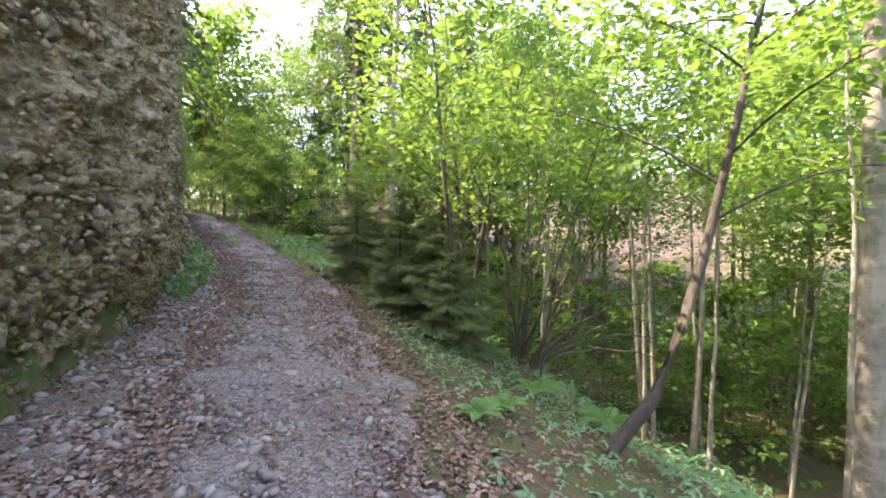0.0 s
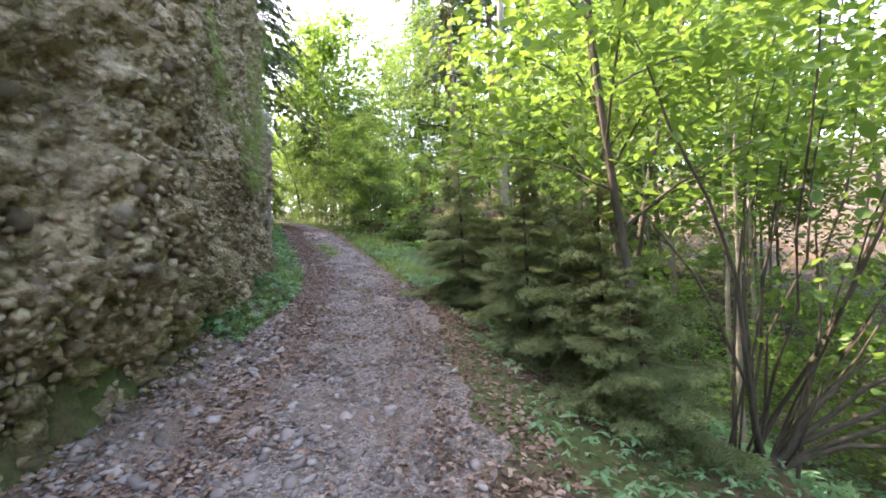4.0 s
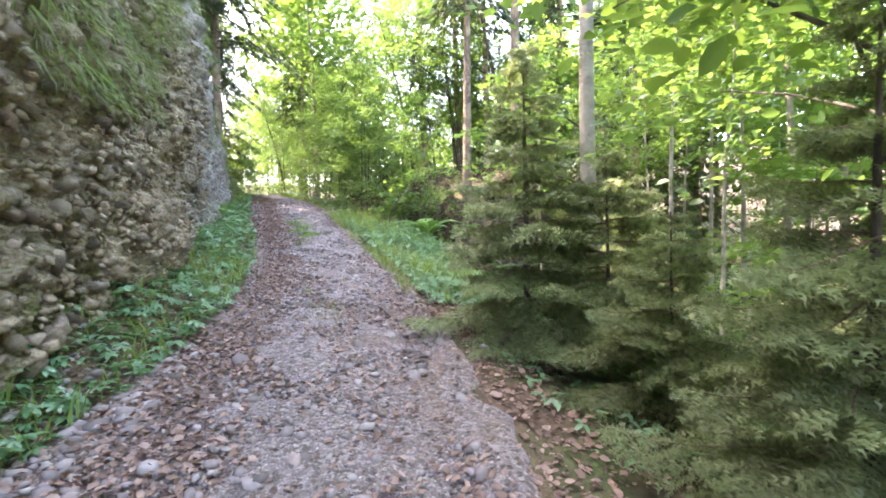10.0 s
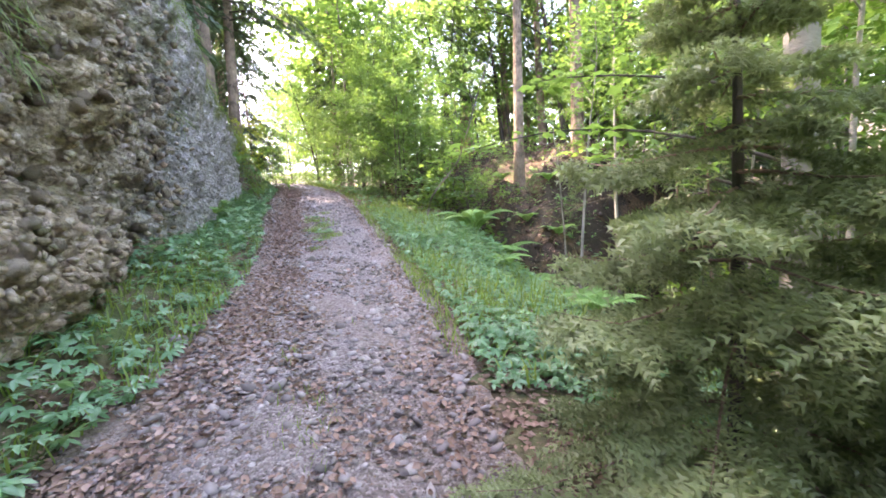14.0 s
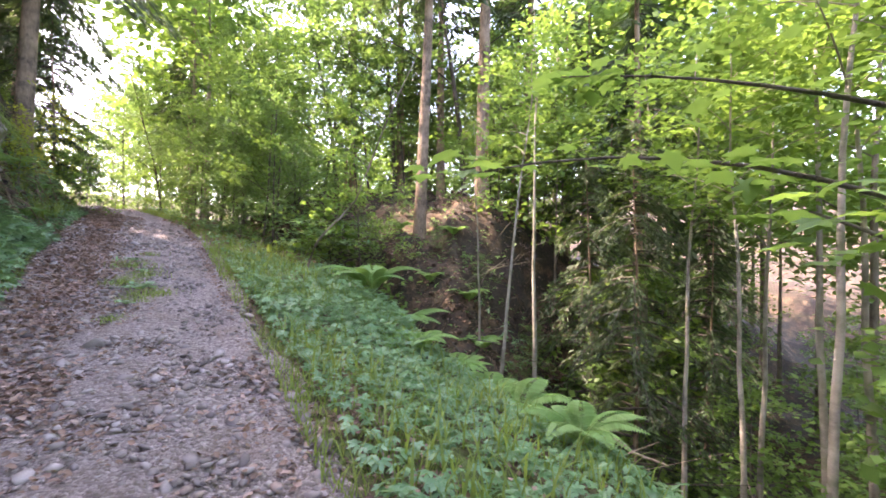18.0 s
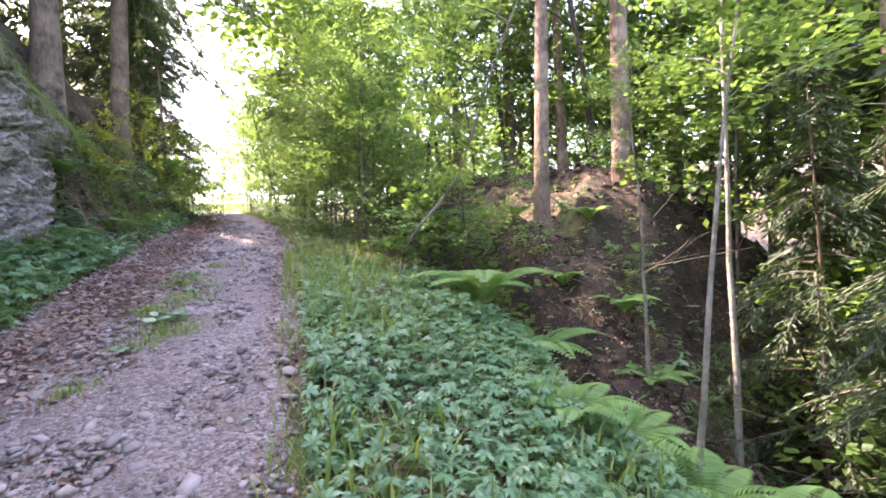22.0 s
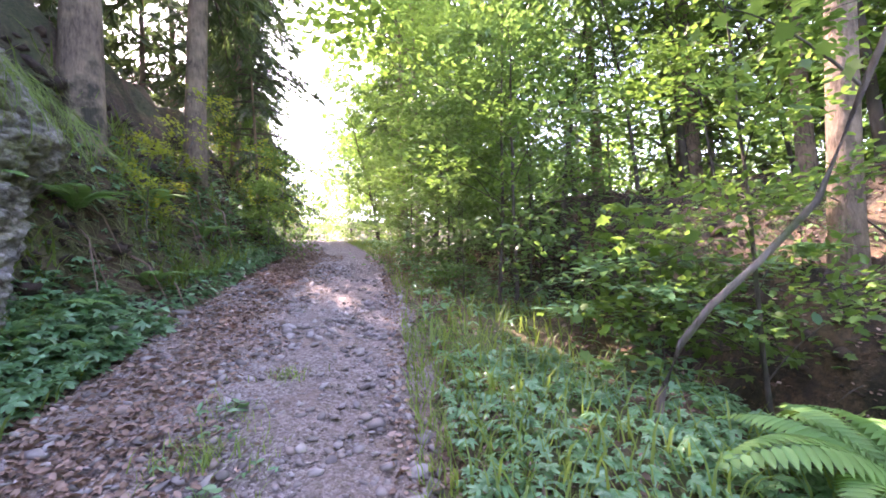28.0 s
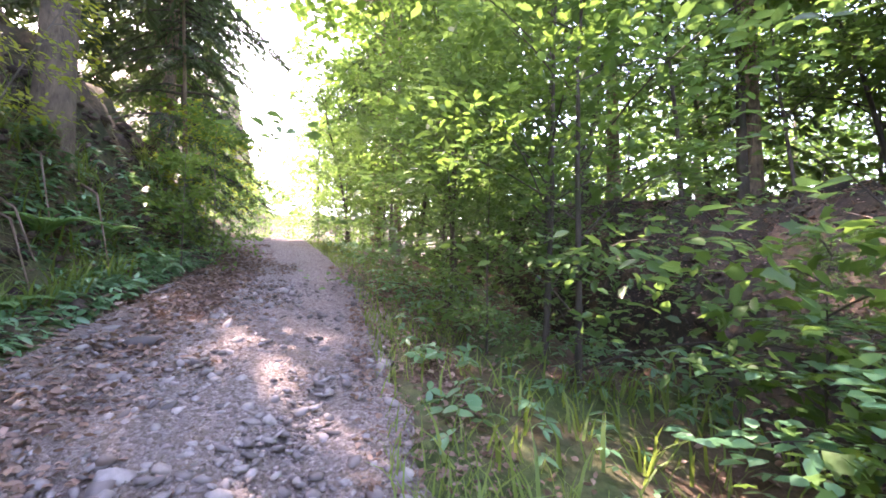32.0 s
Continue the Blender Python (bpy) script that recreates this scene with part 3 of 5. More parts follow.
cliff = part("wall_rock", mesh_np("wall_rock", cv.reshape(-1, 3), grid_faces(*cu.shape), M["rock"], True, [("moss", moss), ("grey", grey)]))
tagged(cliff, "brown conglomerate rock face with embedded cobbles and moss", "rock face", kind="structure")


# ---- plants: builders ----
def thing(name, x, y, z, label, category, group="", turn=0.0):
    ob = new(name)
    ob.matrix_basis = pose(x, y, z, 0, 0, turn)
    return tagged(ob, label, category, group)


def curve_points(base, tip, bend, n=7):
    k = np.linspace(0, 1, n)[:, None]
    return np.asarray(base, float) * (1 - k) + np.asarray(tip, float) * k + np.asarray(bend, float) * (4 * k * (1 - k))


def broadleaf(name, seed, tall, girth, crown_from, reach, limbs, leaves, leaf, shape, mat, bark, label, lean=(0, 0), droop=-0.1, sides=8, group="", bow=1.3):
    """A broad-leaved tree: bent trunk, limbs in all directions, leaves in loose flat layers round the limbs' twigs."""
    r = np.random.default_rng(seed)
    tree = thing(name, 0, 0, 0, label, "tree", group)
    k = np.linspace(0, 1, 12)
    wob = np.cumsum(r.normal(0, 0.012 * tall, (12, 2)), 0) * k[:, None]
    axis = np.stack([lean[0] * k ** bow + wob[:, 0] * 0.5, lean[1] * k ** bow + wob[:, 1] * 0.5, -0.3 + k * (tall + 0.3)], 1)
    part("trunk", stem("trunk", axis, girth * (1.25 - 0.25 * np.minimum(1, k * 8)) * (1 - 0.88 * k), bark, sides), tree)
    twigs, ways = [], []
    for i in range(limbs):
        h = crown_from + (0.97 - crown_from) * (i + r.uniform(0, 0.8)) / limbs
        p0 = np.array([np.interp(h, k, axis[:, c]) for c in range(3)])
        a = i * 2.4 + r.uniform(-0.5, 0.5)
        long = reach * (1.0 - 0.72 * (h - crown_from) / (1 - crown_from)) * r.uniform(0.7, 1.15)
        p1 = p0 + np.array([math.cos(a) * long, math.sin(a) * long, long * r.uniform(0.15, 0.55)])
        pts = curve_points(p0, p1, (0, 0, 0.10 * long), 6)
        rad = max(0.008, girth * 0.38 * (1 - h * 0.7))
        part("limb", stem("limb", pts, np.linspace(rad, 0.004, 6), bark, 5), tree)
        m = max(3, int(leaves / limbs / 14))
        kk = r.uniform(0.2, 1.0, m) ** 0.8
        at_limb = np.stack([np.interp(kk, np.linspace(0, 1, 6), pts[:, c]) for c in range(3)], 1)
        out = r.normal(0, 1, (m, 3)) * np.array([0.30, 0.30, 0.13]) * long * (1.15 - 0.5 * kk[:, None])
        twigs.append(at_limb + out)
        ways.append(unit(out + (p1 - p0) * 0.25))
    twigs, ways = np.concatenate(twigs), np.concatenate(ways)
    per = max(1, leaves // len(twigs))
    place = np.repeat(twigs, per, 0)
    way = unit(np.repeat(ways, per, 0) + r.normal(0, 0.75, (len(place), 3)) * np.array([1, 1, 0.4]) + np.array([0, 0, droop]))
    place = place + np.repeat(ways, per, 0) * r.uniform(-2.5, 2.5, (len(place), 1)) * leaf + r.normal(0, leaf * 1.1, (len(place), 3)) * np.array([1, 1, 0.45])
    nrm = unit(np.array([0, 0, 1.0]) + r.normal(0, 0.38, (len(place), 3)))
    v, f = scatter(shape, place, way, nrm, leaf * r.uniform(0.6, 1.25, len(place)))
    part("crown", mesh_np("crown", v, f, mat), tree)
    return tree


def tall_spruce(name, seed, tall, girth, bare, reach, label, step_=0.42, group="", spray=(0.25, 0.6), dense=1.0, whorl_of=4):
    """A grown spruce: straight trunk, whorls of drooping boughs hung with sprays."""
    r = np.random.default_rng(seed)
    tree = thing(name, 0, 0, 0, label, "tree", group)
    k = np.linspace(0, 1, 10)
    axis = np.stack([0.12 * np.sin(k * 4 + seed), 0.12 * np.cos(k * 3 + seed), -1.3 + k * (tall + 1.3)], 1)
    part("trunk", stem("trunk", axis, girth * (1.3 - 0.3 * np.minimum(1, k * 9)) * (1 - 0.93 * k), M["bark_red"], 10), tree)
    boughs, place, way = [], [], []
    h = bare * tall
    while h < tall * 0.98:
        for _ in range(whorl_of):
            a = r.uniform(0, 6.28)
            long = reach * (1 - (h / tall) ** 1.6) * r.uniform(0.6, 1.1) + 0.2
            o = np.array([math.cos(a), math.sin(a), 0])
            p0 = np.array([0, 0, h + r.uniform(-0.2, 0.2)])
            pts = np.array([p0 + o * long * q + np.array([0, 0, long * (0.10 * q - 0.55 * q * q)]) for q in np.linspace(0, 1, 5)])
            boughs.append(tube(pts, np.linspace(0.028, 0.006, 5), 4))
            m = int(dense * (12 + long * 11))
            q = r.uniform(0.15, 1.0, m)
            p = np.stack([np.interp(q, np.linspace(0, 1, 5), pts[:, c]) for c in range(3)], 1)
            side = np.stack([-o[1] * np.ones(m), o[0] * np.ones(m), np.zeros(m)], 1) * r.choice([-1, 1], m)[:, None]
            place.append(p + r.normal(0, 0.05, (m, 3)))
            way.append(unit(side * r.uniform(0.3, 1, (m, 1)) + o * 0.8 + np.array([0, 0, -0.9]) * r.uniform(0.4, 1.3, (m, 1))))
        h += step_ * r.uniform(0.8, 1.2)
    v, f = joined(boughs)
    part("bough", mesh_np("bough", v, f, M["bark_dark"], True), tree)["kind"] = "stuff"
    place, way = np.concatenate(place), np.concatenate(way)
    v, f = scatter(KITE, place, way, directions(len(place), r, 0.6), r.uniform(*spray, len(place)), r.uniform(0.36 * spray[0], 0.33 * spray[1], len(place)))
    part("crown", mesh_np("crown", v, f, M["needle_far"]), tree)
    return tree


# a sprig: pairs of short needles off a twig
SPRIG = (np.array([(x * sx, y, z) for y0 in (0.0, 0.2, 0.4, 0.6, 0.8) for sx in (-1, 1) for x, y, z in ((0, y0, 0), (0, y0 + 0.16, 0.0), (0.5, y0 + 0.30, 0.15 * sx * (1 if y0 in (0.0, 0.4, 0.8) else -1)))]),
         np.arange(30).reshape(10, 3))


def sprigs(base, way, length, r, width=0.042, each=0.06):
    """Needles all along twigs that start at base and run along way."""
    count = np.maximum(1, np.round(length / each)).astype(int)
    k = np.repeat(np.arange(len(base)), count)
    j = np.arange(len(k)) - np.repeat(np.cumsum(count) - count, count)
    one = (length / count)[k]
    place = base[k] + way[k] * (one * j)[:, None]
    nrm = unit(np.array([0, 0, 1.0]) + r.normal(0, 0.5, (len(k), 3)))
    return scatter(SPRIG, place, unit(way[k] + r.normal(0, 0.10, (len(k), 3))), nrm, one * 1.15, np.full(len(k), width))


def young_spruce(name, seed, tall, reach, label, group="", skirt=0.10):
    """A young spruce: whorls of drooping boughs, each with side twigs and hanging twiglets clothed in short needles."""
    r = np.random.default_rng(seed)
    tree = thing(name, 0, 0, 0, label, "tree", group)
    part("trunk", stem("trunk", [(0, 0, -0.15), (0.01, 0.01, tall * 0.5), (0, 0.02, tall)], [0.035 * tall / 2.5, 0.02 * tall / 2.5, 0.004], M["bark_dark"], 7), tree)
    h, turn = skirt, 0.0
    up = np.array([0, 0, 1.0])
    while h < tall * 0.98:
        for i in range(5):
            turn += 2.4
            a = turn + r.uniform(-0.35, 0.35)
            long = reach * (1 - h / tall) ** 0.95 * r.uniform(0.55, 1.15) + 0.07
            o, s = np.array([math.cos(a), math.sin(a), 0]), np.array([-math.sin(a), math.cos(a), 0])
            rise = r.uniform(-0.30, 0.02) + 0.55 * (h / tall) ** 1.5
            q6 = np.linspace(0, 1, 6)
            pts = np.array([(0, 0, h + r.uniform(-0.07, 0.07))]) + o * long * q6[:, None] + up * (long * (rise * q6 - 0.34 * q6 ** 1.6 + 0.22 * q6 ** 4))[:, None] + s * (long * r.normal(0, 0.07) * q6 ** 2)[:, None]
            bough = part("bough", stem("bough", pts, np.linspace(0.009, 0.002, 6), M["twig"], 4), tree)
            m = max(4, int(long / 0.046))
            pieces = [sprigs(pts[:-1], unit(np.diff(pts, axis=0)), np.linalg.norm(np.diff(pts, axis=0), axis=1), r, 0.046)]
            for side in (-1, 1):
                q = np.clip(np.linspace(0.14, 0.97, m) + r.normal(0, 0.02, m), 0.05, 1)
                base = np.stack([np.interp(q, q6, pts[:, c]) for c in range(3)], 1)
                tl = np.minimum(long * 0.42, 0.34) * np.sin(np.clip(1.15 - q, 0.08, 1) * 1.7) * r.uniform(0.5, 1.2, m) + 0.05
                tw = unit(s * side * r.uniform(0.5, 1.0, (m, 1)) + o * r.uniform(0.45, 0.95, (m, 1)) + up * r.normal(-0.26, 0.08, (m, 1)))
                pieces.append(sprigs(base, tw, tl, r))
                for g in (-1, 1):
                    for w in (0.35, 0.68):
                        tb = base + tw * (tl * w)[:, None]
                        td = unit(tw * 0.8 + np.cross(tw, up) * g * r.uniform(0.4, 0.9, (m, 1)) + up * r.normal(-0.30, 0.10, (m, 1)))
                        pieces.append(sprigs(tb, td, tl * (0.62 - 0.35 * w) + 0.02, r, 0.038, 0.075))
            v, f = joined(pieces)
            # tip: lightens the outer needles like lit bough ends over a shaded core
            part("needles", mesh_np("needles", v, f, M["needle"], attributes=[("tip", np.clip(np.hypot(v[:, 0], v[:, 1]) / long, 0, 1.1) ** 2)]), bough)
        h += r.uniform(0.17, 0.26) * (1.2 - 0.5 * h / tall)
    return tree


def fern_plant(name, seed, fronds, long, label, group="ferns by the path"):
    """A fern: arching fronds in a crown, each with pairs of pinnae."""
    r = np.random.default_rng(seed)
    plant = thing(name, 0, 0, 0, label, "fern", group)
    for i in range(fronds):
        a = i * 6.283 / fronds + r.uniform(-0.25, 0.25)
        ln = long * r.uniform(0.75, 1.1)
        o, s = np.array([math.cos(a), math.sin(a), 0]), np.array([-math.sin(a), math.cos(a), 0])
        k = np.linspace(0, 1, 12)
        pts = o * (ln * (0.15 * k + 0.75 * k ** 1.5))[:, None] + np.array([0, 0, 1.0]) * (ln * (1.25 * k - 0.85 * k ** 2.2))[:, None]
        pieces = []
        q = np.linspace(0.12, 0.98, 26)
        base = np.stack([np.interp(q, k, pts[:, c]) for c in range(3)], 1)
        tang = unit(np.stack([np.interp(q, k, np.gradient(pts[:, c])) for c in range(3)], 1))
        w = ln * 0.24 * np.sin(np.pi * np.clip(q * 0.86 + 0.12, 0, 1)) + 0.01
        up = np.cross(tang, s)
        up *= np.sign(up[:, 2:3])
        for side in (-1, 1):
            v, f = scatter(OVAL, base, unit(s * side + tang * 0.35 - up * 0.15), up, w, np.full(len(q), ln * 0.075))
            pieces.append((v, f))
        tv, tf = tube(pts, np.linspace(0.005, 0.001, 12), 4)
        pieces.append((tv, tf))
        v, f = joined(pieces)
        part("frond", mesh_np("frond", v, f, M["fern"]), plant)
    return plant


def put(ob, x, y, turn=0.0, size=1.0, z=None, tilt=(0, 0)):
    z = gz(x, y) if z is None else z
    ob.matrix_basis = pose(x, y, z, tilt[0], tilt[1], turn) @ Matrix.Scale(size, 4)
    return ob


def more(ob, x, y, turn=0.0, size=1.0, z=None, tilt=(0, 0)):
    z = gz(x, y) if z is None else z
    c = copy_thing(ob, Matrix.Identity(4))
    c.matrix_basis = pose(x, y, z, tilt[0], tilt[1], turn) @ Matrix.Scale(size, 4)
    return c


# ---- trees by the path ----
rt = random.Random(5)
slim = broadleaf("maple_tree", 11, 9.0, 0.046, 0.22, 2.4, 16, 5200, 0.13, OVAL, M["maple"], M["bark_dark"], "slender young maple with dark stem and bright green leaves", lean=(-1.2, -0.1), bow=1.0)
put(slim, 0.38, 6.75)
overhang = broadleaf("beech_tree", 12, 8.0, 0.07, 0.30, 3.0, 15, 6500, 0.11, OVAL, M["beech"], M["bark_dark"], "beech with dark leafy boughs hanging over the path", lean=(-1.6, 0.4), group="beeches")
put(overhang, 0.6, 10.2, 200)

leaning = broadleaf("leaning_tree", 13, 7.5, 0.066, 0.32, 2.5, 15, 5600, 0.12, OVAL, M["maple"], M["bark_dark"], "slanting dark tree on the slope below the path", lean=(2.25, 0.5), bow=0.5)
put(leaning, 1.42, 4.1)

pale = broadleaf("ash_tree", 14, 15.0, 0.115, 0.5, 3.2, 12, 4200, 0.16, OVAL, M["maple"], M["bark_light"], "tall ash with smooth pale grey trunk", group="ash trees", sides=12)
put(pale, -1.4, 11.9)
thin_a = broadleaf("ash_sapling", 15, 9.0, 0.055, 0.6, 1.8, 9, 1300, 0.13, KITE, M["maple"], M["bark_light"], "thin ash sapling with pale bark", group="ash saplings")
put(thin_a, -2.05, 19.9)
more(thin_a, -3.0, 18.2, -30, 0.75, tilt=(0, 5))
more(thin_a, -3.3, 19.35, 80, 0.5, tilt=(0, -8))
more(thin_a, 1.37, 17.9, 190, 1.0)
more(thin_a, 2.56, 17.2, 20, 1.3)
more(thin_a, 0.4, 15.4, 210, 1.15)
more(thin_a, 0.5, 17.0, 30, 0.9)
more(pale, 2.9, 16.5, 60, 0.95)
more(pale, 5.0, 5.0, 100, 1.35)

for u, d, s in ((9.0, 5.6, 1.1), (10.5, 7.2, 1.2), (12.0, 5.8, 1.0), (13.2, 7.6, 1.3), (14.2, 6.4, 0.9), (11.4, 9.4, 1.3), (8.0, 8.2, 1.2), (4.5, 8.5, 1.2), (15.6, 8.6, 1.2)):
    q = at(np.array([u]), np.array([d]))[0]
    more(thin_a, q[0], q[1], rt.uniform(0, 360), s)

for _ in range(22):
    q = at(np.array([rt.uniform(-3, 9)]), np.array([rt.uniform(6.5, 17)]))[0]
    more(thin_a, q[0], q[1], rt.uniform(0, 360), rt.uniform(0.9, 1.5), tilt=(rt.uniform(-4, 4), rt.uniform(-4, 4)))

# ---- hazel: many stems from one stool ----
hz = thing("hazel_bush", 1.42, 7.5, gz(1.42, 7.5) - 0.1, "hazel bush with many thin dark stems fanning from one stool", "bush")
rh = np.random.default_rng(21)
lp, lw = [], []
for i in range(18):
    a, lean_ = rh.uniform(-2.9, 1.6), rh.uniform(0.2, 2.4)
    ln = rh.uniform(3.4, 6.0)
    tip = np.array([math.cos(a) * lean_ + 0.4, math.sin(a) * lean_, ln - 0.35 * lean_])
    b0 = np.array([rh.normal(0, 0.17), rh.normal(0, 0.17), -0.1])
    pts = curve_points(b0, tip, (rh.normal(0.05, 0.14), rh.normal(0, 0.14), 0.22), 8)
    pts[1:] += rh.normal(0, 0.028, (7, 3))
    part("stem", stem("stem", pts, np.linspace(rh.uniform(0.012, 0.03), 0.005, 8), M["bark_dark"], 6), hz)
    q = rh.uniform(0.66, 1.0, 80) if i % 5 else rh.uniform(0.4, 1.0, 80)
    lp.append(np.stack([np.interp(q, np.linspace(0, 1, 8), pts[:, c]) for c in range(3)], 1) + rh.normal(0, 0.22, (80, 3)) * np.array([1, 1, 0.6]))
    lw.append(directions(80, rh, -0.2))
for i in range(5):
    a = -0.5 + 0.22 * i
    tip = np.array([math.cos(a) * 2.3, math.sin(a) * 1.6, 0.55 + 0.26 * i])
    part("branch", stem("branch", curve_points((0, 0, 0.05), tip, (0.0, 0, 0.32), 8) + rh.normal(0, 0.02, (8, 3)), np.linspace(0.032, 0.008, 8), M["bark_dark"], 6), hz)
lp, lw = np.concatenate(lp), np.concatenate(lw)
v, f = scatter(OVAL, lp, lw, unit(np.array([0, 0, 1.0]) + rh.normal(0, 0.4, (len(lp), 3))), 0.10 * rh.uniform(0.6, 1.3, len(lp)), 0.15)
part("leaves", mesh_np("leaves", v, f, M["maple"]), hz)

# ---- young spruces ----
sp_a = young_spruce("young_spruce", 31, 3.0, 1.3, "dark young spruce with dense low boughs beside the path", "young spruces")
sp_b = young_spruce("young_spruce", 32, 2.0, 1.25, "small young spruce with drooping grey-green boughs", "young spruces", 0.06)
put(sp_a, -2.15, 10.5, 10)
put(sp_b, -1.4, 10.3, 30, 1.05)
more(sp_a, -0.8, 8.0, 100, 0.8)
more(sp_b, 0.0, 7.3, 150, 1.15)
more(sp_b, 0.1, 6.4, 60, 0.7)
more(sp_a, -0.25, 7.9, 200, 0.72)
more(sp_a, 0.2, 9.5, 230, 0.7)
more(sp_b, -0.95, 11.3, 250, 1.1)
more(sp_b, -1.15, 9.2, 80, 0.75)

# ---- ferns ----
fern_a = fern_plant("fern", 41, 9, 0.95, "large green fern with arching fronds")
fern_b = fern_plant("fern", 42, 7, 0.65, "small green fern among the ground plants")
put(fern_a, -5.5, 18.85, 0, 1.25)
for x, y, s in ((-4.9, 18.7, 1.2), (-3.85, 17.5, 0.95), (-3.35, 16.8, 1.0), (-3.0, 16.1, 0.95), (-2.5, 15.6, 0.9)):
    more(fern_a, x, y, rt.uniform(0, 360), s)
put(fern_b, 0.3, 3.45, 0, 0.42)
for x, y, s in ((0.55, 3.85, 0.4), (2.0, 5.2, 0.7), (1.2, 5.4, 0.6), (-2.6, 14.6, 1.0), (-1.6, 13.6, 1.0), (-4.3, 16.5, 0.9)):
    more(fern_b, x, y, rt.uniform(0, 360), s)
for u, d, s in ((17.6, -3.7, 0.9), (18.3, -3.8, 0.8), (19.0, -3.6, 1.0), (19.8, -3.5, 0.8), (20.8, -3.4, 0.9), (21.8, -3.1, 0.7), (22.6, -3.0, 0.7), (17.2, -3.4, 0.8), (18.6, -3.3, 0.7), (19.4, -3.25, 0.8), (20.3, -3.1, 0.7), (16.2, -3.2, 0.8), (21.2, -3.0, 0.6)):
    q = at(np.array([u]), np.array([d]))[0]
    more(fern_b, q[0], q[1], rt.uniform(0, 360), s)

# ---- beeches where the walk ends ----
beech = broadleaf("young_beech", 51, 4.6, 0.035, 0.08, 2.2, 14, 3000, 0.105, OVAL, M["beech"], M["bark_dark"], "young beech with layered dark green leaves", group="young beeches")
u_d = at(np.array([20.6]), np.array([1.6]))[0]
put(beech, *u_d)
for u, d, s in ((21.8, 2.2, 1.1), (22.0, 1.0, 0.7), (23.4, 1.6, 1.0), (24.6, 2.6, 1.2), (23.0, 3.4, 1.1), (26, 1.8, 1.0), (28, 2.6, 1.2), (30, 2.0, 1.1), (26.5, 4.2, 1.3), (24.0, 4.4, 1.2), (25.5, 3.2, 1.1), (20.9, 0.9, 0.4)):
    q = at(np.array([u]), np.array([d]))[0]
    more(beech, q[0], q[1], rt.uniform(0, 360), s)

for u, d, s, k in ((22.9, 1.6, 0.7, 0), (25.4, 2.2, 1.0, 1), (27.6, 3.4, 1.1, 0), (30.5, 2.4, 1.1, 1), (33, 3.2, 1.3, 0), (36, 2.4, 1.3, 1), (24.2, 5.6, 1.2, 1), (28.6, 6.0, 1.3, 0)):
    q = at(np.array([u]), np.array([d]))[0]
    more(overhang if k else slim, q[0], q[1], rt.uniform(0, 360), s)
for u, d, s in ((20.8, 1.4, 0.7),):
    q = at(np.array([u]), np.array([d]))[0]
    more(slim, q[0], q[1], rt.uniform(0, 360), s)
# extra maple, added on the sun's side to shade the mound's face
more(slim, -5.9, 20.3, 40, 0.6)
# low leafy boughs beside the verge
low = broadleaf("maple_seedling", 52, 1.5, 0.012, 0.2, 0.9, 8, 260, 0.15, LOBED, M["maple"], M["bark_dark"], "low maple seedling with broad leaves", group="maple seedlings", sides=5)
put(low, *at(np.array([19.6]), np.array([2.5]))[0])
for u, d, s in ((18.9, 2.3, 0.9), (19.2, 2.9, 1.0), (21.2, 0.7, 0.4), (8.9, 1.4, 0.5), (17.9, 3.0, 0.8)):
    q = at(np.array([u]), np.array([d]))[0]
    more(low, q[0], q[1], rt.uniform(0, 360), s)

rm = np.random.default_rng(82)
# ---- bent sapling over the gully ----
bent = thing("bent_sapling", -6.64, 18.95, gz(-6.64, 18.95) + 0.2, "curved grey sapling leaning over the dark gully", "tree")
part("trunk", stem("trunk", [(-0.22, -0.05, -0.5), (-0.13, 0, 0.1), (0.0, 0, 0.45), (0.18, 0.03, 0.70), (0.45, 0.06, 0.98), (0.76, 0.08, 1.35), (1.0, 0.1, 2.0), (1.3, 0.05, 2.8), (1.6, 0, 3.5), (2.1, 0, 4.6)], [0.026, 0.025, 0.025, 0.024, 0.023, 0.022, 0.02, 0.018, 0.013, 0.006], M["bark"], 9), bent)
for p0, p1 in (((1.3, 0.05, 2.8), (0.2, -0.6, 3.3)), ((1.6, 0, 3.5), (0.7, 0.5, 4.2)), ((1.0, 0.1, 2.0), (0.3, -0.3, 2.5))):
    pts = curve_points(p0, p1, (0, 0, 0.08), 6)
    br = part("branch", stem("branch", pts, np.linspace(0.011, 0.003, 6), M["bark_dark"], 5), bent)
    base = pts[rm.integers(2, 6, 40)] + rm.normal(0, 0.16, (40, 3))
    v, f = scatter(LOBED, base, directions(40, rm, -0.2), unit(np.array([0, 0, 1.0]) + rm.normal(0, 0.3, (40, 3))), 0.12 * rm.uniform(0.7, 1.3, 40))
    part("leaves", mesh_np("leaves", v, f, M["maple"]), br)

for u, d, s in ((19.4, 4.6, 0.25), (18.4, 4.9, 0.2), (17.6, 5.6, 0.22), (17.0, 6.6, 0.3), (16.4, 5.4, 0.2), (20.4, 4.2, 0.3)):
    q = at(np.array([u]), np.array([d]))[0]
    more(beech, q[0], q[1], rt.uniform(0, 360), s)
for u, d, s in ((18.0, 4.4, 0.8), (19.2, 4.4, 0.7), (17.2, 4.8, 0.9), (18.6, 5.6, 0.8), (16.6, 4.6, 0.9)):
    q = at(np.array([u]), np.array([d]))[0]
    more(fern_b, q[0], q[1], rt.uniform(0, 360), s)

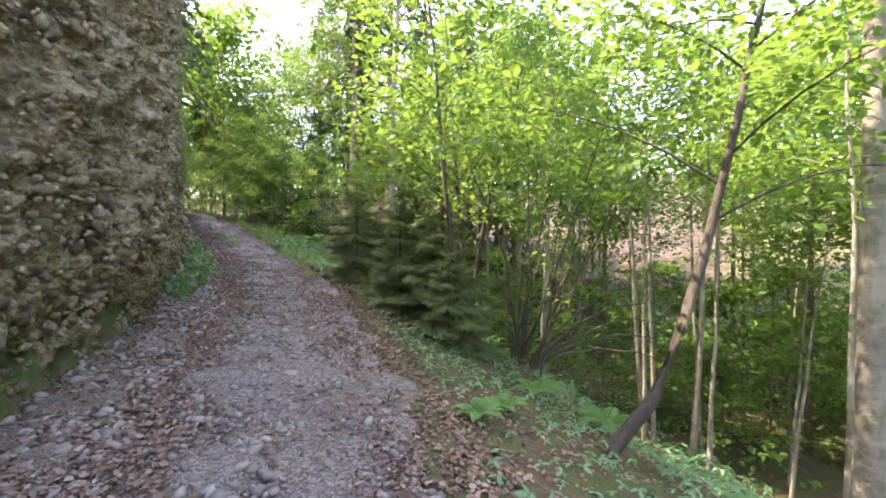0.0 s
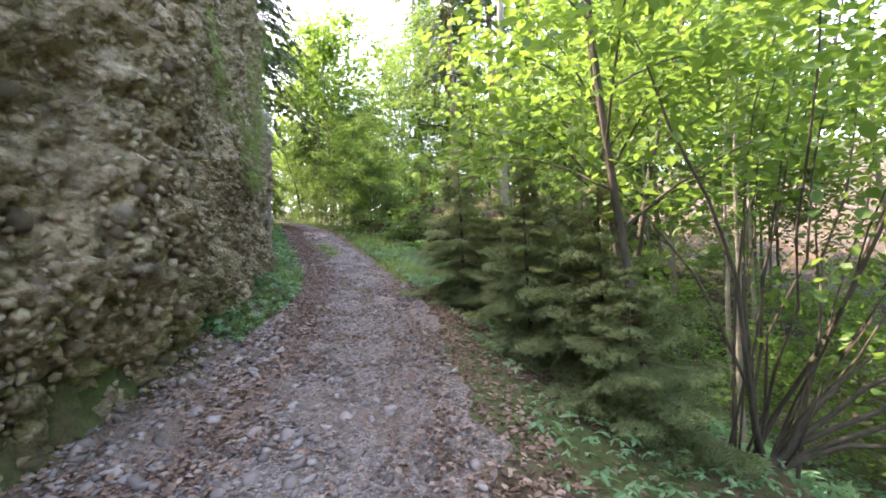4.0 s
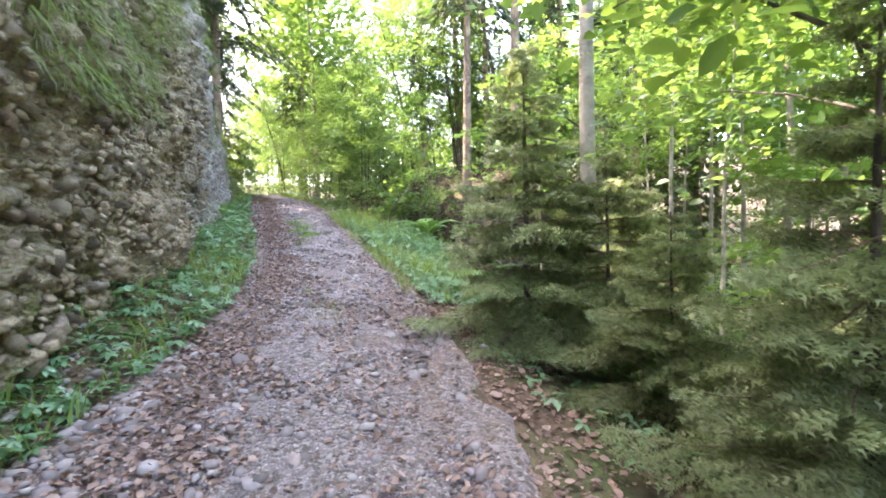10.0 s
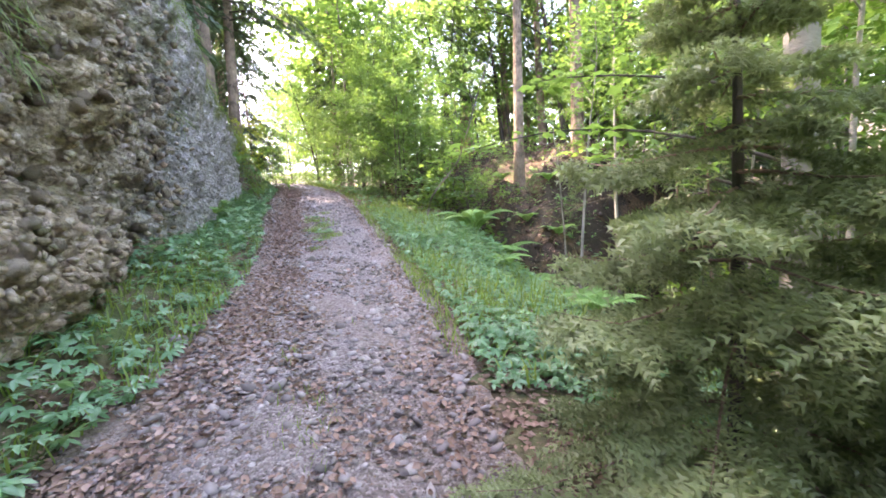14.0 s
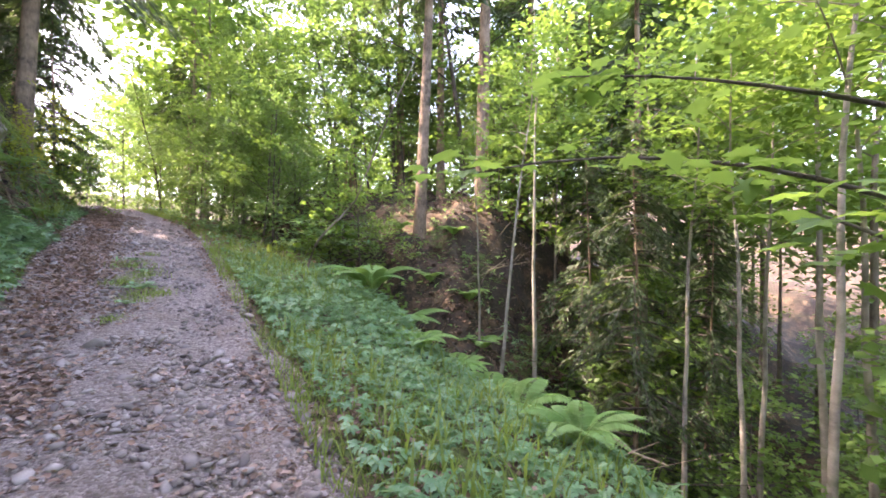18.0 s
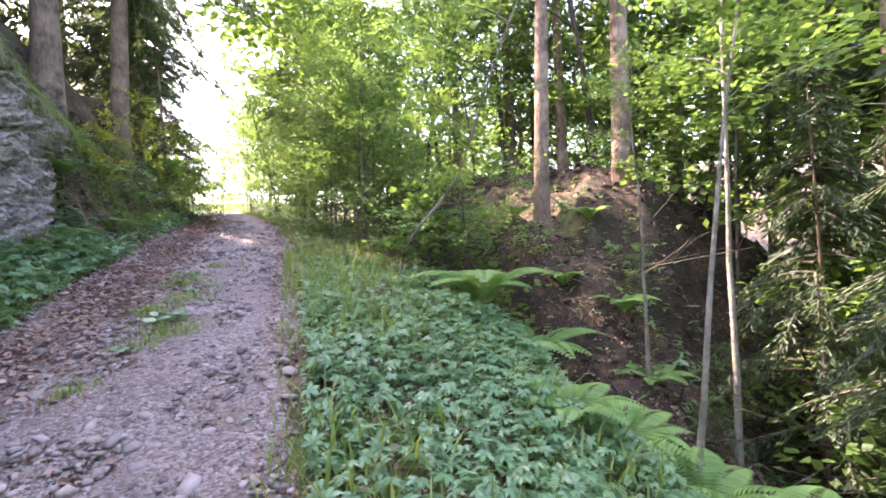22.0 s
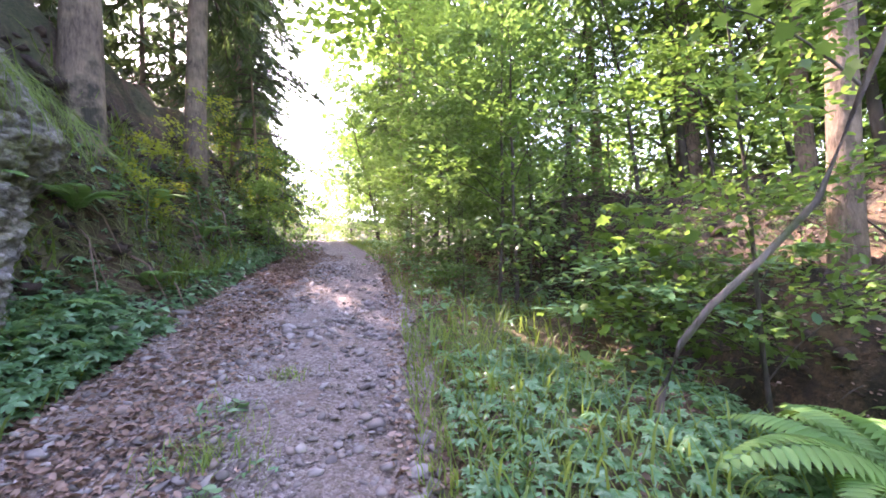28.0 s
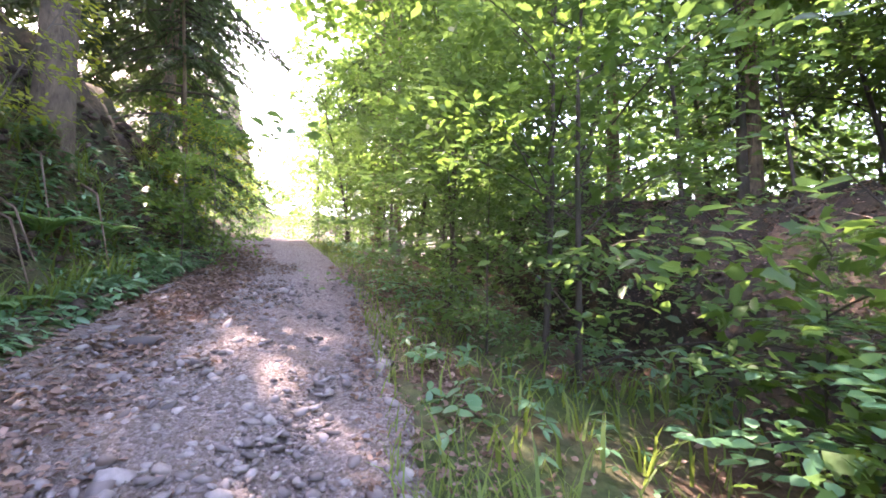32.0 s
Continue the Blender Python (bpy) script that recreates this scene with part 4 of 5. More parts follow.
# ---- beech with one flat layer of leaves above the gully ----
fb = thing("layered_beech", -6.88, 20.5, gz(-6.88, 20.5), "small beech with one flat leaf layer, sky reflection coloured in", "tree")
fz = 3.2 - fb.location.z
part("trunk", stem("trunk", [(0.1, 0.05, -0.15), (0.04, 0, fz * 0.4), (0, 0, fz * 0.8), (-0.05, 0, fz), (-0.2, 0.1, fz + 0.4)], [0.022, 0.018, 0.014, 0.01, 0.004], M["bark_dark"], 7), fb)
for i in range(9):
    a = i * 0.7 + rm.uniform(-0.2, 0.2)
    h0 = fz - 0.25 * (i % 3)
    pts = curve_points((0, 0, h0 - 0.1), (math.cos(a) * rm.uniform(0.9, 1.3), math.sin(a) * rm.uniform(0.9, 1.3), h0 - rm.uniform(-0.02, 0.15)), (0, 0, 0.1), 6)
    br = part("branch", stem("branch", pts, np.linspace(0.008, 0.002, 6), M["bark_dark"], 5), fb)
    q = rm.uniform(0.2, 1.0, 70)
    base = np.stack([np.interp(q, np.linspace(0, 1, 6), pts[:, j]) for j in range(3)], 1) + rm.normal(0, 1, (70, 3)) * np.array([0.15, 0.15, 0.025])
    v, f = scatter(OVAL, base, unit(directions(70, rm) * np.array([1, 1, 0.2]) + pts[-1] * np.array([0.4, 0.4, 0])), unit(np.array([0, 0, 1.0]) + rm.normal(0, 0.18, (70, 3))), 0.11 * rm.uniform(0.7, 1.3, 70), 0.12)
    # herb colour instead of beech, for its painted sky sheen
    part("leaves", mesh_np("leaves", v, f, M["herb"]), br)

# ---- maple reaching over the path ----
mp = thing("maple_sapling", -1.2, 12.4, gz(-1.2, 12.4), "maple sapling with a long thin bough of broad green leaves", "tree")
mz = mp.location.z
part("trunk", stem("trunk", [(0.1, 0.1, -0.2), (0, 0, 1.2), (-0.1, 0, 2.6), (-0.1, 0.1, 4.4)], [0.04, 0.034, 0.026, 0.01], M["bark"], 8), mp)
rm = np.random.default_rng(81)
for k, (p0, p1, sag) in enumerate((((-0.1, 0, 2.3), (-2.55, 0.1, 2.78 - mz), 0.22), ((-0.1, 0, 2.0), (-1.5, -0.5, 2.55 - mz), 0.05), ((-0.1, 0, 2.8), (-2.0, 0.7, 3.5 - mz), 0.1), ((-0.1, 0, 3.0), (-1.4, -0.9, 3.7 - mz), 0.1))):
    pts = curve_points(p0, p1, (0, 0, sag), 9)
    br = part("branch", stem("branch", pts, np.linspace(0.017, 0.004, 9), M["bark_dark"], 6), mp)
    n = 46
    q = np.concatenate([rm.uniform(0.3, 1.0, n - 8), np.full(8, 1.0)])
    base = np.stack([np.interp(q, np.linspace(0, 1, 9), pts[:, c]) for c in range(3)], 1) + rm.normal(0, 1, (n, 3)) * np.array([0.10, 0.18, 0.05])
    way = unit((pts[-1] - pts[0]) * 0.25 + rm.normal(0, 1, (n, 3)) * np.array([0.8, 0.8, 0.25]) + np.array([0, 0, -0.15]))
    v, f = scatter(LOBED, base, way, unit(np.array([0, 0, 1.0]) + rm.normal(0, 0.22, (n, 3))), 0.14 * rm.uniform(0.6, 1.25, n))
    for i in range(n):
        part("leaf", mesh_np("leaf", v[i * 12:i * 12 + 12], LOBED[1], M["maple"]), br)

# ---- maple whose boughs hang over the edge of the path ----
mb = thing("bough_maple", 0.45, 9.2, gz(0.45, 9.2), "maple with boughs of dark green leaves over the path", "tree")
mz = mb.location.z
part("trunk", stem("trunk", [(0.1, 0, -0.2), (0, 0, 1.5), (-0.15, 0, 3.4), (-0.3, 0, 5.5), (-0.4, 0, 7.0)], [0.055, 0.05, 0.04, 0.026, 0.01], M["bark_dark"], 8), mb)
for p0, p1 in (((-0.12, 0, 2.9), (-3.0, -0.35, 3.75 - mz)), ((-0.15, 0, 3.3), (-2.1, -1.0, 4.15 - mz)), ((-0.18, 0, 3.6), (-2.6, 0.5, 4.3 - mz)), ((-0.1, 0, 2.6), (-1.5, -1.5, 3.55 - mz)), ((-0.2, 0, 4.0), (-1.2, -0.9, 4.9 - mz)), ((-0.2, 0, 4.2), (-2.4, -0.3, 5.0 - mz)), ((-0.1, 0, 3.0), (0.9, -1.6, 4.0 - mz)), ((-0.1, 0, 3.4), (1.4, -0.6, 4.4 - mz))):
    pts = curve_points(p0, p1, (0, 0, 0.22), 9)
    br = part("branch", stem("branch", pts, np.linspace(0.02, 0.004, 9), M["bark_dark"], 6), mb)
    n = 260
    q = rm.uniform(0.3, 1.0, n)
    base = np.stack([np.interp(q, np.linspace(0, 1, 9), pts[:, c]) for c in range(3)], 1) + rm.normal(0, 1, (n, 3)) * np.array([0.34, 0.34, 0.17])
    way = unit((pts[-1] - pts[0]) * 0.2 + rm.normal(0, 1, (n, 3)) * np.array([0.8, 0.8, 0.3]) + np.array([0, 0, -0.25]))
    v, f = scatter(LOBED, base, way, unit(np.array([0, 0, 1.0]) + rm.normal(0, 0.35, (n, 3))), 0.115 * rm.uniform(0.7, 1.3, n))
    part("leaves", mesh_np("leaves", v, f, M["maple"]), br)

# ---- spruces on the bank, the mound and the hill; the wood behind ----
big_spruce = tall_spruce("spruce_tree", 61, 20.0, 0.20, 0.21, 2.9, "tall spruce with reddish trunk and drooping boughs", group="spruces", spray=(0.13, 0.36), dense=2.8, whorl_of=6)
put(big_spruce, -13.95, 20.1)
for x, y, s in ((-12.95, 17.9, 1.05), (-18.5, 24.1, 0.9), (-21.0, 25.2, 0.8), (-24.5, 28.0, 1.0), (-30, 33, 1.1)):
    more(big_spruce, x, y, rt.uniform(0, 360), s)
hill_spruce = tall_spruce("spruce_tree", 64, 17.0, 0.17, 0.16, 2.6, "spruce on the hill above the rock", 0.7, group="spruces", spray=(0.35, 0.8), dense=0.6)
put(hill_spruce, -17.5, 17.5)
for x, y, s in ((-23.5, 24.8, 1.0), (-25.5, 22.6, 1.0), (-22.4, 23.2, 0.75)):
    more(hill_spruce, x, y, rt.uniform(0, 360), s)
bare_spruce = tall_spruce("spruce_tree", 62, 19.0, 0.19, 0.38, 2.2, "tall spruce with bare reddish lower trunk on the mound", 0.5, group="spruces")
put(bare_spruce, -4.8, 22.3)
for x, y, s in ((-2.9, 23.9, 1.3), (-1.2, 26.5, 1.1), (-6.2, 28.0, 1.0), (-4.4, 26.0, 0.9), (1.2, 22.5, 1.0), (-9.0, 31.0, 1.1), (-18.5, 33.0, 0.9)):
    more(bare_spruce, x, y, rt.uniform(0, 360), s)
def in_gap(x, y):
    """On the lines along which the sun reaches the path's bend and the mound."""
    flat = math.hypot(sun_dir.x, sun_dir.y)
    off = [((x - a) * sun_dir.y - (y - b) * sun_dir.x) / flat for a, b in ((-10.3, 20.6), (-4.6, 22.2))]
    return x < -11 and (abs(off[0]) < 1.3 or abs(off[1]) < 1.5)


placed = [(-13.95, 20.1), (-12.95, 17.9)]
tries = 0
while len(placed) < 40 and tries < 6000:
    tries += 1
    u, d = rt.uniform(15, 31), -4.3 - 16 * rt.random() ** 1.5
    x, y = at(np.array([u]), np.array([d]))[0]
    if in_gap(x, y):
        continue
    if u > 21 and d > -7 or u < 16 and d > -15:
        continue
    if all((x - a) ** 2 + (y - b) ** 2 > 5.0 for a, b in placed):
        placed.append((x, y))
# spruces added behind the cliff's crest only to keep sun off the path
for x, y in ((-15.3, 17.8), (-17.3, 17.7), (-14.7, 16.4), (-16.6, 16.2), (-13.6, 15.4), (-15.4, 14.8)):
    more(hill_spruce, x, y, rt.uniform(0, 360), 1.0)
for u, d, s in ((17.5, 10.5, 0.6), (19, 12, 0.7), (20.5, 10.5, 0.6), (22, 12.5, 0.75), (23.5, 10, 0.65), (25, 12, 0.7), (18.5, 14.5, 0.8), (21, 15, 0.8), (27, 10, 0.7), (15.8, 12, 0.6)):
    q = at(np.array([u]), np.array([d]))[0]
    more(hill_spruce, q[0], q[1], rt.uniform(0, 360), s)
for x, y in placed[2:]:
    more(hill_spruce, x, y, rt.uniform(0, 360), rt.uniform(0.45, 0.65) + (0.28 if y > 16 else 0))
mid_spruce = tall_spruce("spruce_sapling", 63, 7.0, 0.06, 0.04, 1.7, "dark half-grown spruce below the path", 0.3, group="half-grown spruces", spray=(0.07, 0.17), dense=4.5)
put(mid_spruce, -0.4, 18.8)
for x, y, s in ((-0.6, 21.0, 1.1), (1.6, 19.8, 1.0), (-16.2, 22.9, 1.0)):
    more(mid_spruce, x, y, rt.uniform(0, 360), s)

for x, y, s in ((-5.8, 26.6, 1.2), (-4.2, 27.4, 1.3), (-2.6, 26.2, 1.2), (-7.4, 27.6, 1.3), (-1.0, 25.2, 1.1), (-3.4, 29.2, 1.5), (-6.6, 30.0, 1.5)):
    more(slim if s < 1.3 else overhang, x, y, rt.uniform(0, 360), s * 0.62)
forest = broadleaf("forest_tree", 71, 16.0, 0.13, 0.42, 4.4, 12, 2300, 0.42, KITE, M["maple"], M["bark"], "tall broad-leaved tree in the wood", group="forest trees", sides=7)
put(forest, 13, 15)
spots, tries = [], 0
while len(spots) < 54 and tries < 5000:
    tries += 1
    u, d = rt.uniform(-10, 55), 7.5 + 26 * rt.random() ** 1.3
    q = at(np.array([u]), np.array([d]))[0]
    if u < 16 and d < 12.5 or 10 < u < 30 and d < 22 and rt.random() < 0.7:
        continue
    if all((q[0] - a) ** 2 + (q[1] - b) ** 2 > 10.0 for a, b in spots):
        spots.append((q[0], q[1]))
for u, d in ((58, -4), (60, 1), (62, 5), (57, 8), (66, -1), (46, 4.5), (40, 5), (36, 6.5), (31, 7)):
    spots.append(tuple(at(np.array([u]), np.array([d]))[0]))
for _ in range(46):
    spots.append(tuple(at(np.array([rt.uniform(-14, 22)]), np.array([rt.uniform(13, 34)]))[0]))
spots += [(-17.0, 31.0), (-20.0, 35.5), (-22.0, 38.5), (-15.0, 29.0)]
for x, y in spots:
    more(forest, x, y, rt.uniform(0, 360), rt.uniform(0.65, 1.15))
undergrowth = broadleaf("forest_shrub", 72, 5.0, 0.04, 0.06, 2.4, 11, 1700, 0.18, KITE, M["maple"], M["bark"], "leafy shrub under the trees", group="forest shrubs", sides=5)
put(undergrowth, 8, 13)
for _ in range(60):
    q = at(np.array([rt.choice([rt.uniform(-2, 12), rt.uniform(-2, 44)])]), np.array([rt.uniform(6.5, 26)]))[0]
    if (q[0] + 4) ** 2 + (q[1] - 23) ** 2 > 16 and not (q[0] < 13 and q[1] < 11):
        more(undergrowth, q[0], q[1], rt.uniform(0, 360), rt.uniform(0.5, 1.2))
for u, d, s in ((9.5, 6.8, 0.5), (11.2, 6.4, 0.55), (12.6, 7.0, 0.5), (14.0, 8.0, 0.6), (13.0, 9.6, 0.8), (10.0, 9.0, 0.8), (16.5, 9.6, 0.7), (17.5, 12, 0.8), (20, 12.5, 0.9), (22, 11, 0.8), (27, -3.4, 0.6), (28, -3.6, 0.7), (31, -3.6, 0.9), (34, -4.0, 1.0), (38, -3.4, 0.9), (33, 2.5, 0.9), (37, 2.2, 0.8), (42, 1.5, 0.9), (52, -1.5, 1.3), (56, 0.5, 1.5), (54, -3.5, 1.4), (48, 2.0, 1.2), (48, -5, 1.2), (29, 3.4, 1.0), (31, 4.5, 1.3), (27, 5.5, 1.2), (34.5, 4.5, 1.4)):
    q = at(np.array([u]), np.array([d]))[0]
    more(undergrowth, q[0], q[1], rt.uniform(0, 360), s)
for u, d, s in ((17.0, 9.0, 1.0), (18.4, 9.4, 1.2), (20.0, 9.0, 1.1), (21.4, 9.2, 1.2), (23.0, 8.6, 1.1), (24.6, 8.0, 1.2), (19.2, 11.0, 1.4), (22.4, 11.0, 1.4), (16.2, 10.8, 1.2)):
    q = at(np.array([u]), np.array([d]))[0]
    more(undergrowth, q[0], q[1], rt.uniform(0, 360), s)
for x, y, s in ((9.6, 12.4, 1.2), (6.8, 13.6, 1.1), (14.0, 10.0, 1.3)):
    more(undergrowth, x, y, rt.uniform(0, 360), s)
for x, y, s in ((15.5, 7.4, 1.0), (14.5, 11.5, 1.1)):
    more(forest, x, y, rt.uniform(0, 360), s)
for x, y, s in ((-14.6, 22.5, 0.5), (-13.9, 21.5, 0.35)):
    more(undergrowth, x, y, rt.uniform(0, 360), s)
for u, d, s in ((22.6, 7.4, 1.4), (20.4, 8.0, 1.5), (25.0, 7.2, 1.4)):
    q = at(np.array([u]), np.array([d]))[0]
    more(overhang, q[0], q[1], rt.uniform(0, 360), s)
for _ in range(18):
    q = at(np.array([rt.uniform(6, 22)]), np.array([rt.uniform(15, 30)]))[0]
    more(undergrowth, q[0], q[1], rt.uniform(0, 360), rt.uniform(0.8, 1.3))
# bank shrubs in the sunlit leaf colour
lit_shrub = broadleaf("maple_shrub", 73, 2.6, 0.022, 0.15, 1.0, 9, 700, 0.11, OVAL, M["sunlit_leaf"], M["bark"], "small maple on the bank with sunlit leaf colour", group="bank shrubs", sides=5)
put(lit_shrub, -13.35, 19.3, 0, 0.6, tilt=(-15, 25))
for x, y, s in ((-12.4, 18.5, 0.5), (-15.9, 22.9, 0.9), (-16.9, 24.0, 1.0), (-18.4, 25.8, 1.1)):
    more(lit_shrub, x, y, rt.uniform(0, 360), s)


# ---- low plants, stuff ----
def whorl(n, tilt):
    vs, fs = [], []
    for i in range(n):
        a = (i - (n - 1) / 2) * (4.4 / n)
        c, s = math.cos(a), math.sin(a)
        v = OVAL[0] * np.array([0.8, 1, 1]) * (1 - 0.10 * abs(i - (n - 1) / 2))
        v = np.stack([c * v[:, 0] + s * v[:, 1], -s * v[:, 0] + c * v[:, 1], v[:, 2] - tilt * v[:, 1]], 1)
        vs.append(v)
        fs.append(OVAL[1] + 6 * i)
    return np.concatenate(vs), np.concatenate(fs)


PALM, TRI = whorl(5, 0.18), whorl(3, 0.22)


def cover(name, shape, n, u0, u1, d_of, size, height, mat, seed, label, category, keep=None, upright=False):
    r = np.random.default_rng(seed)
    u = r.uniform(u0, u1, n)
    d = d_of(u, r.uniform(0, 1, n))
    k = fbm(u * 0.9, d * 0.9, 3, seed) + 0.5
    ok = r.uniform(0, 1, n) < np.clip(k * 1.5, 0.15, 1)
    if keep is not None:
        ok &= keep(u, d)
    u, d, k = u[ok], d[ok], k[ok]
    xy = at(u, d)
    n = len(u)
    z = ground_z(xy[:, 0], xy[:, 1]) + height[0] + (height[1] - height[0]) * r.uniform(0, 1, n) ** 1.3 * np.clip(k, 0.3, 1)
    a = r.uniform(0, 6.28, n)
    if upright:
        way = unit(np.stack([np.cos(a) * 0.55, np.sin(a) * 0.55, r.uniform(0.4, 1.2, n)], 1))
        nrm = np.stack([-np.cos(a), -np.sin(a), np.full(n, 0.4)], 1)
    else:
        way = np.stack([np.cos(a), np.sin(a), r.normal(-0.05, 0.25, n)], 1)
        nrm = np.array([0, 0, 1.0]) + r.normal(0, 0.45 if shape is DRY else 0.28, (n, 3))
    s = r.uniform(size[0], size[1], n)
    v, f = scatter(shape, np.column_stack([xy, z]), way, unit(nrm), s, s * 0.06 if upright else np.full(n, 0.012) if shape is BLADE else None)
    return tagged(part(name, mesh_np(name, v, f, mat)), label, category, kind="stuff")


left_strip = lambda u, k: -foot(u) + (ledge(u) * 1.2 + 0.25) * k - 0.25
cover("bramble_cover", PALM, 16500, 11.0, 18.9, lambda u, k: 0.05 + k * 3.0 * np.interp(u, [18.0, 19.6], [1.0, 0.3]), (0.04, 0.085), (0.05, 0.30), M["herb"], 101, "dense low bramble and herb leaves on the slope", "ground cover")
cover("slope_herbs", TRI, 3000, 0.5, 11.5, lambda u, k: 0.35 + k * 4.0, (0.04, 0.09), (0.03, 0.25), M["herb"], 102, "patchy green herbs on the steep slope", "ground cover")
cover("valley_herbs", TRI, 3500, 2.0, 17.5, lambda u, k: 3.5 + k * 6.0, (0.10, 0.20), (0.03, 0.45), M["herb"], 114, "scattered herbs and seedlings on the valley slope", "ground cover")
cover("foot_herbs", PALM, 3600, 8.0, 19.8, left_strip, (0.05, 0.11), (0.03, 0.35), M["herb"], 103, "green herbs along the foot of the rock", "ground cover")
cover("foot_grass", BLADE, 3200, 8.2, 19.0, left_strip, (0.12, 0.32), (0.0, 0.02), M["grass"], 104, "grass along the foot of the rock", "grass", upright=True)
cover("verge_grass", BLADE, 8500, 11.5, 27.0, lambda u, k: -0.16 + k ** 1.3 * 0.95, (0.07, 0.22), (0.0, 0.02), M["grass"], 105, "bright grass on the verge of the path", "grass", upright=True)
cover("end_herbs", TRI, 1700, 18.5, 27.0, lambda u, k: 0.1 + k * 3.2, (0.06, 0.14), (0.03, 0.4), M["herb"], 106, "herbs under the young beeches", "ground cover")
cover("bank_herbs", TRI, 7000, 15.0, 26.0, lambda u, k: -foot(u) + 0.15 - k ** 1.4 * 1.1, (0.06, 0.14), (0.0, 0.22), M["herb"], 107, "herbs growing on the steep earth bank", "ground cover")
cover("bank_grass", BLADE, 16000, 13.5, 26.0, lambda u, k: -foot(u) - k * 1.2, (0.15, 0.45), (0.0, 0.02), M["grass"], 108, "hanging grass on the earth bank", "grass", keep=lambda u, d: fbm(u * 1.3, d * 1.3, 2, 6) > np.where(u > 22, 0.12, 0.0), upright=True)
cover("bank_litter", DRY, 14000, 17.0, 26.0, lambda u, k: -foot(u) + 1.1 - k * 2.0, (0.03, 0.085), (0.01, 0.05), M["deadleaf"], 115, "dry leaves caught on the earth bank", "dead leaves")
cover("path_grass", BLADE, 2600, 10.0, 20.0, lambda u, k: -1.25 + (k - 0.5) * 0.7, (0.05, 0.13), (0.0, 0.01), M["grass"], 109, "thin grass between the ruts", "grass", keep=lambda u, d: fbm(u * 1.1, d * 1.1, 2, 5) > 0.12, upright=True)
cover("path_herbs", TRI, 420, 12.0, 19.0, lambda u, k: -1.25 + (k - 0.5) * 0.7, (0.04, 0.08), (0.01, 0.08), M["herb"], 110, "small herbs between the ruts", "ground cover", keep=lambda u, d: fbm(u * 1.1, d * 1.1, 2, 5) > 0.12)
cover("early_litter", DRY, 26000, -2.0, 14.5, lambda u, k: 0.6 - k ** 0.8 * 3.6, (0.022, 0.062), (0.004, 0.02), M["deadleaf"], 113, "dry brown leaves scattered over the gravel", "dead leaves", keep=lambda u, d: d > -foot(u) - 0.2)
cover("leaf_litter", DRY, 38000, -3.0, 24.0, lambda u, k: np.where(k < 0.5, 0.5 - 1.6 * k, -foot(u) + ledge(u) * 0.8 + (k - 0.5) * 2.8), (0.022, 0.065), (0.004, 0.02), M["deadleaf"], 111, "dry brown beech leaves lying on the path", "dead leaves", keep=lambda u, d: d > -foot(u))
cover("bend_litter", DRY, 13000, 15.5, 24.5, lambda u, k: -0.95 - k ** 0.7 * 2.1, (0.025, 0.068), (0.004, 0.03), M["deadleaf"], 122, "dry brown leaves heaped along the inner side of the bend", "dead leaves", keep=lambda u, d: d > -foot(u) - 0.5)
cover("side_litter", DRY, 15000, -1.0, 15.5, lambda u, k: -foot(u) + ledge(u) * 0.8 + k ** 1.4 * 1.7, (0.025, 0.068), (0.006, 0.03), M["deadleaf"], 123, "drift of dry brown leaves beside the rock", "dead leaves")
cover("foot_litter", DRY, 5000, 0.0, 11.0, lambda u, k: -foot(u) - 0.35 + k * 1.2, (0.03, 0.07), (0.005, 0.05), M["deadleaf"], 121, "dry leaves gathered at the foot of the rock", "dead leaves")
cover("slope_litter", DRY, 30000, -1.0, 27.0, lambda u, k: 0.1 + k ** 1.4 * 9.0, (0.03, 0.075), (0.005, 0.04), M["deadleaf"], 112, "dry brown leaves on the slope and mound", "dead leaves")

cover("bramble_grass", BLADE, 3500, 11.0, 20.5, lambda u, k: 0.05 + k * 2.6, (0.15, 0.38), (0.0, 0.1), M["grass"], 116, "grass blades among the bramble", "grass", upright=True)
cover("bank_bramble", PALM, 3200, 15.5, 19.8, lambda u, k: -foot(u) + 0.45 - k * 0.8, (0.05, 0.11), (0.03, 0.30), M["herb"], 117, "bramble leaves along the foot of the bank", "ground cover")
cover("mound_litter", DRY, 30000, 15.0, 24.0, lambda u, k: 3.2 + k * 6.0, (0.025, 0.065), (0.003, 0.04), M["deadleaf"], 118, "dark dry leaves strewn over the mound", "dead leaves")
cover("mound_herbs", TRI, 1300, 15.0, 24.0, lambda u, k: 3.9 + k * 3.6, (0.05, 0.12), (0.02, 0.2), M["fern"], 119, "sparse green seedlings on the mound", "ground cover")
cover("mound_twigs", BLADE, 2600, 15.0, 24.0, lambda u, k: 3.2 + k * 4.0, (0.15, 0.55), (0.0, 0.06), M["bark_dark"], 120, "thin dark twigs lying over the mound", "twigs", upright=False)

# ---- stones ----
rs = np.random.default_rng(91)
n = 32000
u = rs.uniform(-1.0, 23.0, n)
k = rs.uniform(0, 1, n)
d = -0.02 - k * (foot(u) - ledge(u))
keep = rs.uniform(0, 1, n) < 0.35 + 0.65 * np.clip(0.5 + 1.4 * fbm(u * 0.7, d * 1.1, 3, 95), 0, 1)
u, d = u[keep], d[keep]
size = np.clip(rs.lognormal(-4.3, 0.55, len(u)), 0.006, 0.05)
xy = at(u, d)
v, f = stones(np.column_stack([xy, path_height(u, d) + size * 0.2]), size, rs, ICO1, 0.48)
tagged(part("pebbles", mesh_np("pebbles", v, f, M["pebble"])), "loose grey pebbles covering the path", "gravel", kind="stuff")
